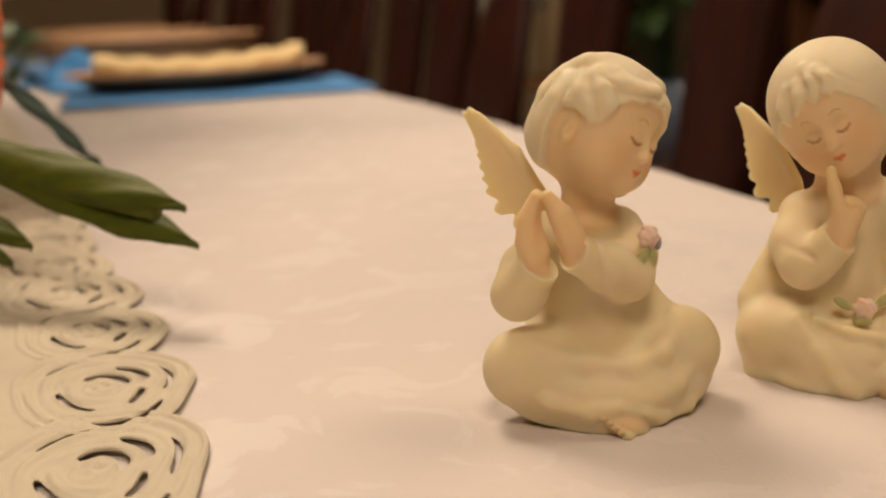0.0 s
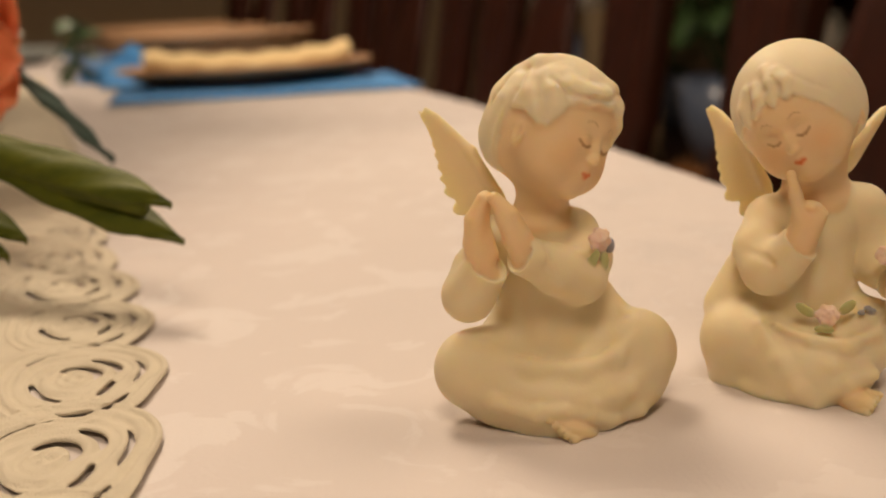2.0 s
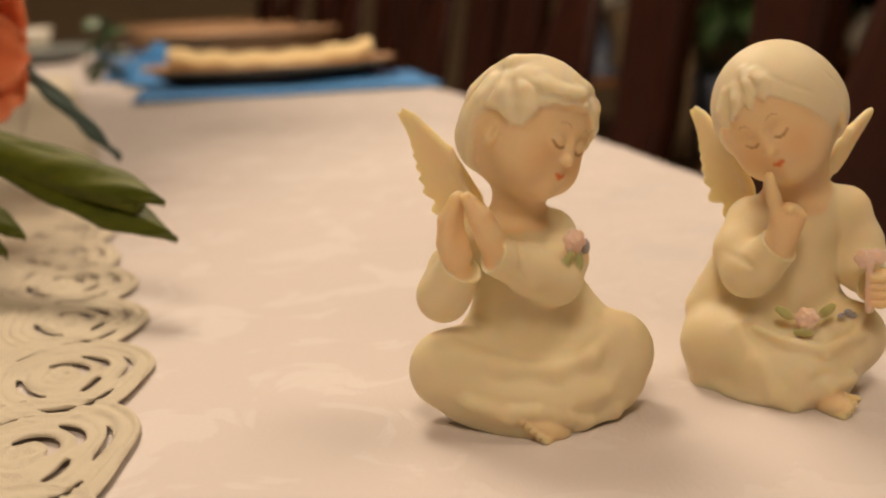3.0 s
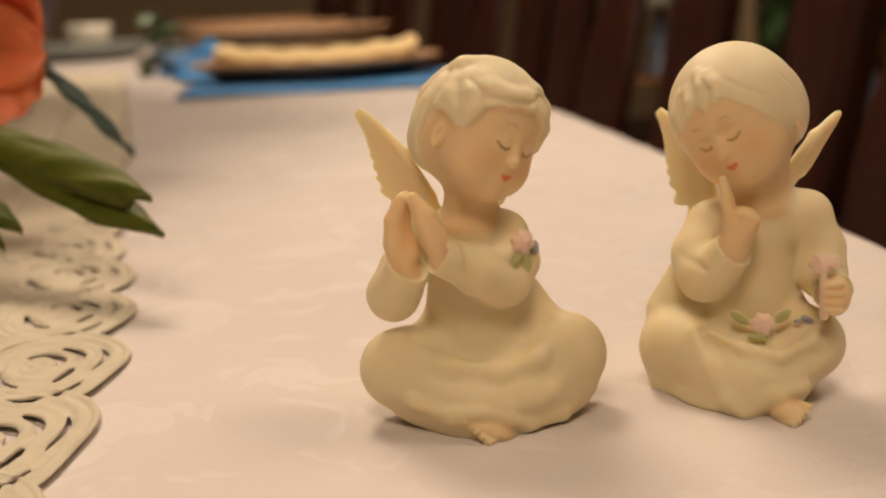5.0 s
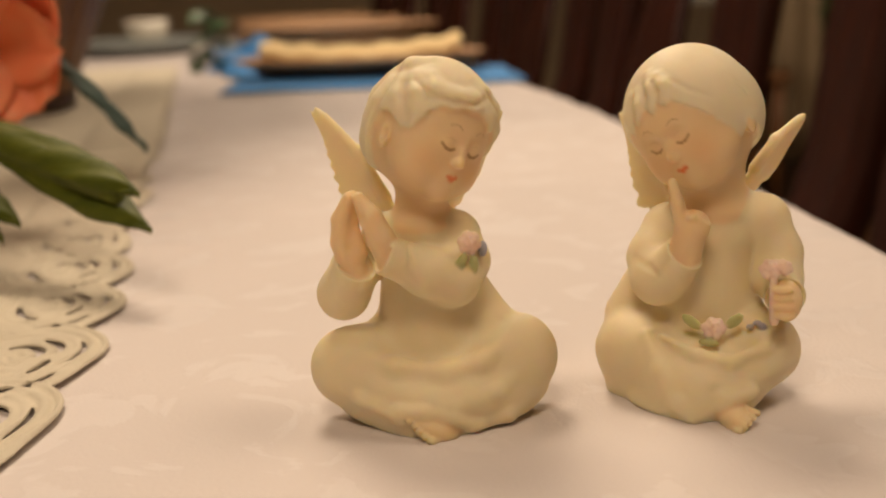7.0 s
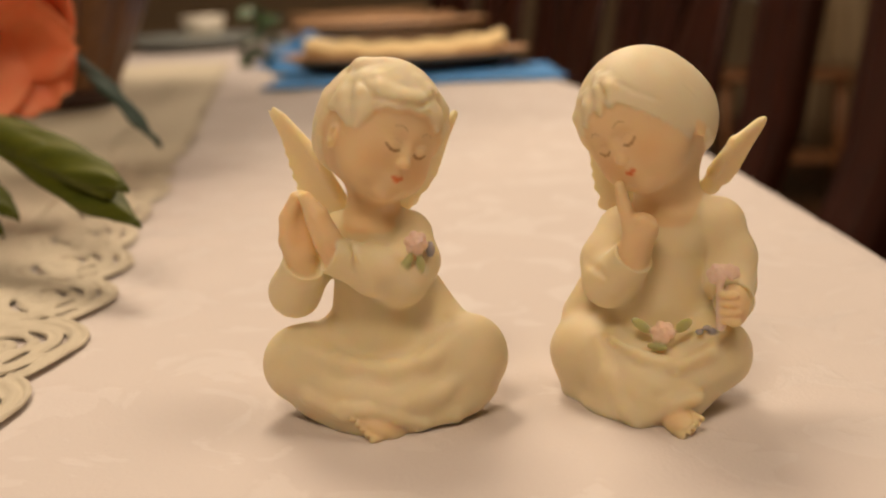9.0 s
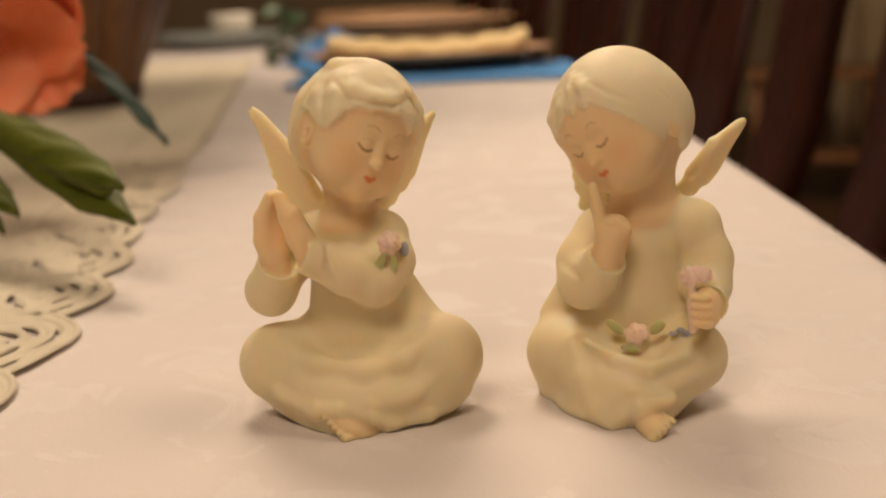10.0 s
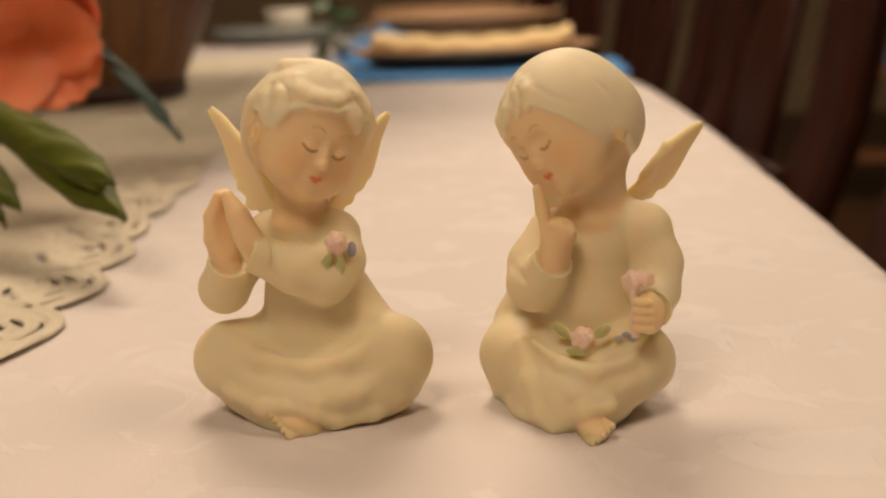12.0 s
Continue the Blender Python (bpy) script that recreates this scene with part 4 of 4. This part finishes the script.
# ---- gladiolus spray ----
def petal(length, width, bend, seed):
    def f(a, b):
        s = (b - 0.5) * 2
        w = width * math.sin(math.pi * (0.10 + 0.80 * a)) ** 0.6
        ruffle = 0.09 * width * math.sin(s * 7 + seed + 4 * a) * a * a
        x = length * a
        lift = bend * length * a * a + 0.35 * width * s * s * (1 - 0.3 * a)
        return (x - 0.25 * bend * length * a * a, w * s, lift + ruffle + 0.05 * width * noise.noise((a * 4, s * 3, seed)))
    return sheet(12, 10, f, 0.0007)


spray = thing("gladiolus_spray", Matrix(), "coral gladiolus flower spray with green buds lying on lace runner", "flower")
main_stem = bezier((-0.52, 0.74, 0.035), (-0.40, 0.66, 0.050), (-0.222, 0.527, 0.064))
part("stem", tube(main_stem, [0.006 - 0.0002 * i for i in range(15)], 10), SPATHE, spray, "green stem")


def blossom(at, aim, size, seed):
    turn = Vector(aim).to_track_quat("Z", "Y").to_matrix().to_4x4()
    rnd = random.Random(seed)
    for i in range(6):
        wide = 0.82 if i % 2 else 0.68
        ob = part("petal", petal(size * rnd.uniform(0.92, 1.08), size * wide * 0.62, rnd.uniform(-0.22, 0.05), seed + i), CORAL, spray)
        ob.matrix_basis = Matrix.Translation(at) @ turn @ pose(0, 0, 0, 0, 0, i * 60 + rnd.uniform(-8, 8)) @ pose(0, 0, 0.004 * (i % 2), 0, -48 + (8 if i % 2 else -4), 0)
    part("throat", tube([Vector(at) - Vector(aim).normalized() * 0.035, Vector(at), Vector(at) + Vector(aim).normalized() * 0.006], [0.004, 0.008, 0.011], 12), CORAL, spray)


blossom((-0.322, 0.675, 0.122), (0.55, -0.75, -0.15), 0.068, 3)
blossom((-0.345, 0.665, 0.172), (0.35, -0.8, 0.35), 0.066, 11)
blossom((-0.300, 0.690, 0.172), (0.5, -0.7, 0.3), 0.060, 29)
blossom((-0.395, 0.640, 0.098), (0.1, -0.9, 0.1), 0.062, 17)


def spathe(points, wide, thick, fold):
    """A folded, pointed green bud sheath."""
    pts = [Vector(p) for p in points]
    n = len(pts) - 1
    def f(a, b):
        i = min(int(a * n), n - 1)
        t = a * n - i
        p = pts[i].lerp(pts[i + 1], t)
        d = (pts[-1] - pts[0]).normalized()
        side = d.cross((0.25, -0.6, 0.75)).normalized()
        up = side.cross(d)
        w = wide * (math.sin(math.pi * min(1, 0.18 + 0.60 * a)) ** 0.8) * (1 if a < 0.78 else max(0.02, 1 - ((a - 0.78) / 0.22) ** 1.3))
        s = (b - 0.5) * 2
        return p + side * (w * math.sin(1.25 * s) / math.sin(1.25)) - up * (fold * w * (1 - math.cos(1.25 * s))) + up * 0.0012 * math.sin(22 * a + 5 * s)
    return sheet(24, 12, f, thick)


part("bud_sheath", spathe(bezier((-0.262, 0.555, 0.082), (-0.185, 0.505, 0.070), (-0.110, 0.466, 0.037), 20), 0.0130, 0.0014, 0.8), SPATHE, spray, "green folded bud sheath")
part("bud_sheath", spathe(bezier((-0.258, 0.553, 0.080), (-0.180, 0.500, 0.076), (-0.114, 0.465, 0.054), 20), 0.0110, 0.0014, 0.8), SPATHE, spray, "green folded bud sheath")
part("bud", tube(bezier((-0.262, 0.556, 0.076), (-0.19, 0.508, 0.066), (-0.128, 0.474, 0.050), 14), [0.0085 * math.sin(math.pi * min(0.97, 0.25 + 0.045 * i)) + 0.0008 for i in range(15)], 14), SPATHE, spray)
part("bud_sheath", spathe(bezier((-0.285, 0.545, 0.075), (-0.235, 0.510, 0.055), (-0.190, 0.487, 0.036), 16), 0.009, 0.0014, 0.8), SPATHE, spray, "green pointed bud sheath")
part("bud_sheath", spathe(bezier((-0.285, 0.545, 0.070), (-0.240, 0.508, 0.045), (-0.199, 0.485, 0.029), 16), 0.007, 0.0014, 0.8), SPATHE, spray, "green pointed bud sheath")
part("leaf", spathe(bezier((-0.300, 0.690, 0.118), (-0.255, 0.685, 0.092), (-0.216, 0.682, 0.042), 16), 0.0048, 0.0012, 0.5), TEAL, spray, "narrow dark grey-green leaf")

# ---- dish further along ----
bowl = thing("shallow_dish", Matrix.Translation((-1.30, 2.85, 0)), "shallow grey glazed dish on the tablecloth", "dish")
part("body", lathe([(0.03, 0.001), (0.12, 0.001), (0.165, 0.02), (0.182, 0.038), (0.176, 0.042), (0.15, 0.026), (0.03, 0.014)], 48), GREY_GLAZE, bowl)
cup = thing("white_cup", Matrix.Translation((-1.28, 2.87, 0.014)), "small white glazed cup standing in the grey dish", "cup")
part("body", lathe([(0.01, 0), (0.035, 0), (0.05, 0.03), (0.06, 0.075), (0.055, 0.075), (0.045, 0.03), (0.01, 0.008)], 36), WHITE_GLAZE, cup)


def sprig(at, seed, n, size):
    ob = thing("leaf_sprig", Matrix.Translation(at), "sprig of green leaves lying on the table", "leaves", "leaf sprigs")
    rnd = random.Random(seed)
    part("stem", tube(bezier((0, 0, 0.012), (0.02, 0.03, size * 0.5), (0.03, -0.03, size)), [0.003] * 15, 8), GREEN, ob)
    for i in range(n):
        a, h = rnd.uniform(0, 6.28), rnd.uniform(0.15, 1) * size
        f = lambda s, t: (0.055 * s, 0.016 * math.sin(math.pi * min(1, s * 0.98 + 0.01)) * (t - 0.5) * 2, -0.02 * s * s)
        leaf = part("leaf", sheet(6, 4, f, 0.0008), GREEN, ob)
        leaf.matrix_basis = Matrix.Translation((0.02, 0, h)) @ pose(0, 0, 0, rnd.uniform(-30, 30), rnd.uniform(-30, 40), math.degrees(a))
    return ob


sprig((-0.80, 2.10, 0.0), 5, 12, 0.12)
sprig((-0.93, 2.42, 0.0), 8, 9, 0.10)


# ---- chairs ----
def dining_chair(at):
    """Seat towards -x, back at +x, base on the floor."""
    ob = thing("dining_chair", at, "dark polished mahogany dining chair with broad leaning back posts and splat", "chair", "chairs along the table")
    part("seat", box((0.44, 0.54, 0.05), (0, 0, 0.455), 0.015), LEATHER, ob, "dark padded seat")
    for y in (-0.25, 0.25):
        part("front_leg", tube([(-0.19, y, 0), (-0.19, y, 0.25), (-0.19, y, 0.43)], [0.016, 0.02, 0.024], 12), MAHOGANY, ob)
        part("side_rail", box((0.40, 0.022, 0.06), (0.0, y, 0.405), 0.004), MAHOGANY, ob)
        f = lambda a, b, y=y: (0.26 - 0.055 * math.sin(math.pi * min(1, a * 1.6)) + 0.20 * max(0, a - 0.42) ** 1.3, y + (0.045 + 0.03 * a) * (b - 0.5) * 2, 1.10 * a)
        part("back_post", sheet(22, 4, f, 0.034), MAHOGANY, ob)
    for x in (-0.19, 0.2):
        part("seat_rail", box((0.022, 0.45, 0.06), (x, 0, 0.405), 0.004), MAHOGANY, ob)
    part("crest_rail", sheet(4, 16, lambda a, b: (0.345 + 0.012 * math.sin(math.pi * b) + 0.02 * a, -0.32 + 0.64 * b, 1.06 + (0.09 + 0.03 * math.sin(math.pi * b)) * a), 0.026), MAHOGANY, ob)
    part("lower_rail", box((0.022, 0.40, 0.05), (0.215, 0, 0.60), 0.004), MAHOGANY, ob)
    f = lambda a, b: (0.22 + 0.13 * a ** 1.4, (0.075 + 0.02 * math.sin(math.pi * a * 2)) * (b - 0.5) * 2, 0.60 + 0.48 * a)
    part("splat", sheet(16, 6, f, 0.016), MAHOGANY, ob)
    return ob


def chair_spot(v, push, turn):
    lean = math.degrees(math.atan(0.10 * max(0.0, v - 0.95)))
    return TABLE @ pose(MID + half_width(v) + push, v, FLOOR, 0, 0, lean + turn)


chair_first = dining_chair(chair_spot(0.84, -0.05, 0))
for chair_v, push, turn in ((1.69, -0.04, 2), (2.50, 0.02, -2), (3.20, 0.08, 2), (3.80, 0.16, 4)):
    copy_thing(chair_first, chair_spot(chair_v, push, turn))


# ---- far side of the room ----
def vase(at, height, wide, mat, words):
    ob = thing("vase", at, words, "vase", "vases on shelves")
    h, w = height, wide
    part("body", lathe([(w * 0.3, 0), (w * 0.62, 0), (w * 0.95, h * 0.3), (w, h * 0.5), (w * 0.6, h * 0.78), (w * 0.42, h * 0.88), (w * 0.55, h), (w * 0.48, h), (w * 0.3, h * 0.85), (w * 0.2, h * 0.8)], 32), mat, ob)
    return ob


def shelf_unit(at):
    ob = thing("shelf_unit", at, "tall brown wooden open shelf unit against the wall", "shelf")
    for y in (-0.9, 0.9):
        part("side_panel", box((0.34, 0.03, 1.95), (0, y, 0.975), 0.003), SHELF_WOOD, ob)
    part("middle_panel", box((0.32, 0.025, 1.9), (0, 0.0, 0.97), 0.003), SHELF_WOOD, ob)
    part("back_panel", box((0.015, 1.76, 1.9), (0.16, 0, 0.97)), MAHOGANY, ob)
    for z in (0.06, 0.42, 0.80, 1.18, 1.56, 1.93):
        part("shelf_board", box((0.34, 1.765, 0.028), (0.0, 0, z), 0.003), SHELF_WOOD, ob)
    return ob


SHELF = TABLE @ pose(3.36, 5.1, FLOOR)
shelf_unit(SHELF)
for k, (y, z, h, w, mat, words) in enumerate((
        (-0.70, 0.814, 0.26, 0.10, BLUE_GLAZE, "blue and white glazed vase on a shelf"), (-0.40, 0.814, 0.20, 0.08, WHITE_GLAZE, "white glazed vase on a shelf"),
        (0.30, 0.814, 0.28, 0.11, BLUE_GLAZE, "large blue and white glazed vase on a shelf"), (0.65, 0.814, 0.18, 0.08, GREY_GLAZE, "grey glazed vase on a shelf"),
        (-0.60, 0.434, 0.22, 0.10, GREY_GLAZE, "grey glazed vase on a shelf"), (0.45, 0.434, 0.24, 0.10, WHITE_GLAZE, "white glazed vase on a shelf"),
        (-0.25, 1.194, 0.24, 0.09, WHITE_GLAZE, "white glazed vase on a shelf"), (0.60, 1.194, 0.26, 0.10, BLUE_GLAZE, "blue and white glazed vase on a shelf"))):
    vase(SHELF @ Matrix.Translation((-0.04, y, z)), h, w, mat, words)


def house_plant(at, seed):
    ob = thing("house_plant", at, "green leafy house plant in a blue glazed pot", "plant", "house plants")
    rnd = random.Random(seed)
    part("pot", lathe([(0.03, 0), (0.13, 0), (0.17, 0.16), (0.19, 0.32), (0.17, 0.32), (0.15, 0.28), (0.03, 0.27)], 32), BLUE_GLAZE, ob)
    for i in range(46):
        a, up = rnd.uniform(0, 6.28), rnd.uniform(0.25, 0.95)
        far = rnd.uniform(0.05, 0.26)
        p = Vector((far * math.cos(a), far * math.sin(a), 0.30 + up * 0.9))
        if i % 4 == 0:
            part("stem", tube([(0, 0, 0.27), p * 0.6 + Vector((0, 0, 0.1)), p], [0.006, 0.005, 0.003], 6), GREEN, ob)
        f = lambda s, t: (0.16 * s, 0.045 * math.sin(math.pi * min(1, s * 0.98 + 0.01)) * (t - 0.5) * 2, -0.06 * s * s)
        leaf = part("leaf", sheet(6, 4, f, 0.001), GREEN, ob)
        leaf.matrix_basis = Matrix.Translation(p) @ pose(0, 0, 0, rnd.uniform(-25, 25), rnd.uniform(-30, 40), math.degrees(a))
    return ob


PLANT = Matrix.Translation((0.80, 4.35, FLOOR))
stand = thing("plant_stand", PLANT, "low round brown wooden plant stand on the floor", "stand")
part("top", lathe([(0.02, 0.17), (0.21, 0.17), (0.215, 0.185), (0.21, 0.20), (0.02, 0.20)], 36), SHELF_WOOD, stand)
for i in range(4):
    a = math.pi * (i + 0.5) / 2
    part("leg", tube([(0.16 * math.cos(a), 0.16 * math.sin(a), 0), (0.15 * math.cos(a), 0.15 * math.sin(a), 0.172)], [0.014, 0.018], 10), SHELF_WOOD, stand)
house_plant(PLANT @ Matrix.Translation((0, 0, 0.20)), 2)

side_table = thing("side_table", Matrix.Translation((0.24, 4.75, FLOOR)), "small brown wooden side table behind the dining chairs", "table")
part("top", box((0.5, 0.42, 0.03), (0, 0, 0.50), 0.006), SHELF_WOOD, side_table)
for sx in (-0.21, 0.21):
    for sy in (-0.17, 0.17):
        part("leg", tube([(sx, sy, 0), (sx, sy, 0.487)], [0.014, 0.02], 10), SHELF_WOOD, side_table)
part("shelf", box((0.42, 0.34, 0.02), (0, 0, 0.18), 0.004), SHELF_WOOD, side_table)
table_lamp = thing("table_lamp", Matrix.Translation((0.24, 4.75, FLOOR + 0.516)), "unlit table lamp with white fabric shade on the side table", "lamp")
part("base", lathe([(0.01, 0), (0.07, 0), (0.075, 0.015), (0.03, 0.05), (0.05, 0.13), (0.02, 0.22), (0.012, 0.30), (0.004, 0.30)], 32), BLUE_GLAZE, table_lamp)
part("shade", lathe([(0.165, 0.27), (0.168, 0.27), (0.11, 0.50), (0.107, 0.50)], 36), WHITE_GLAZE, table_lamp, "white fabric shade")
house_plant(TABLE @ pose(2.9, 6.6, FLOOR), 4)


def curtain(at, wide):
    ob = thing("curtain", at, "long pleated cream curtain hanging against the wall", "curtain", "curtains")
    f = lambda a, b: (0.035 * math.sin(b * wide * 34 + 0.6 * math.sin(a * 3)) * (0.6 + 0.4 * a), wide * (b - 0.5), 2.42 - 2.40 * a)
    part("panel", sheet(10, int(wide * 90), f, 0.003), CURTAIN, ob)
    part("rod", tube([(0, -wide * 0.55, 2.44), (0, wide * 0.55, 2.44)], [0.014, 0.014], 12), BRASS, ob)
    return ob


curtain(Matrix.Translation((0.52, 5.6, FLOOR)) @ pose(0, 0, 0, 0, 0, 95), 0.36)
curtain(TABLE @ pose(3.50, 3.0, FLOOR), 0.9)
curtain(TABLE @ pose(3.50, 6.75, FLOOR), 0.8)
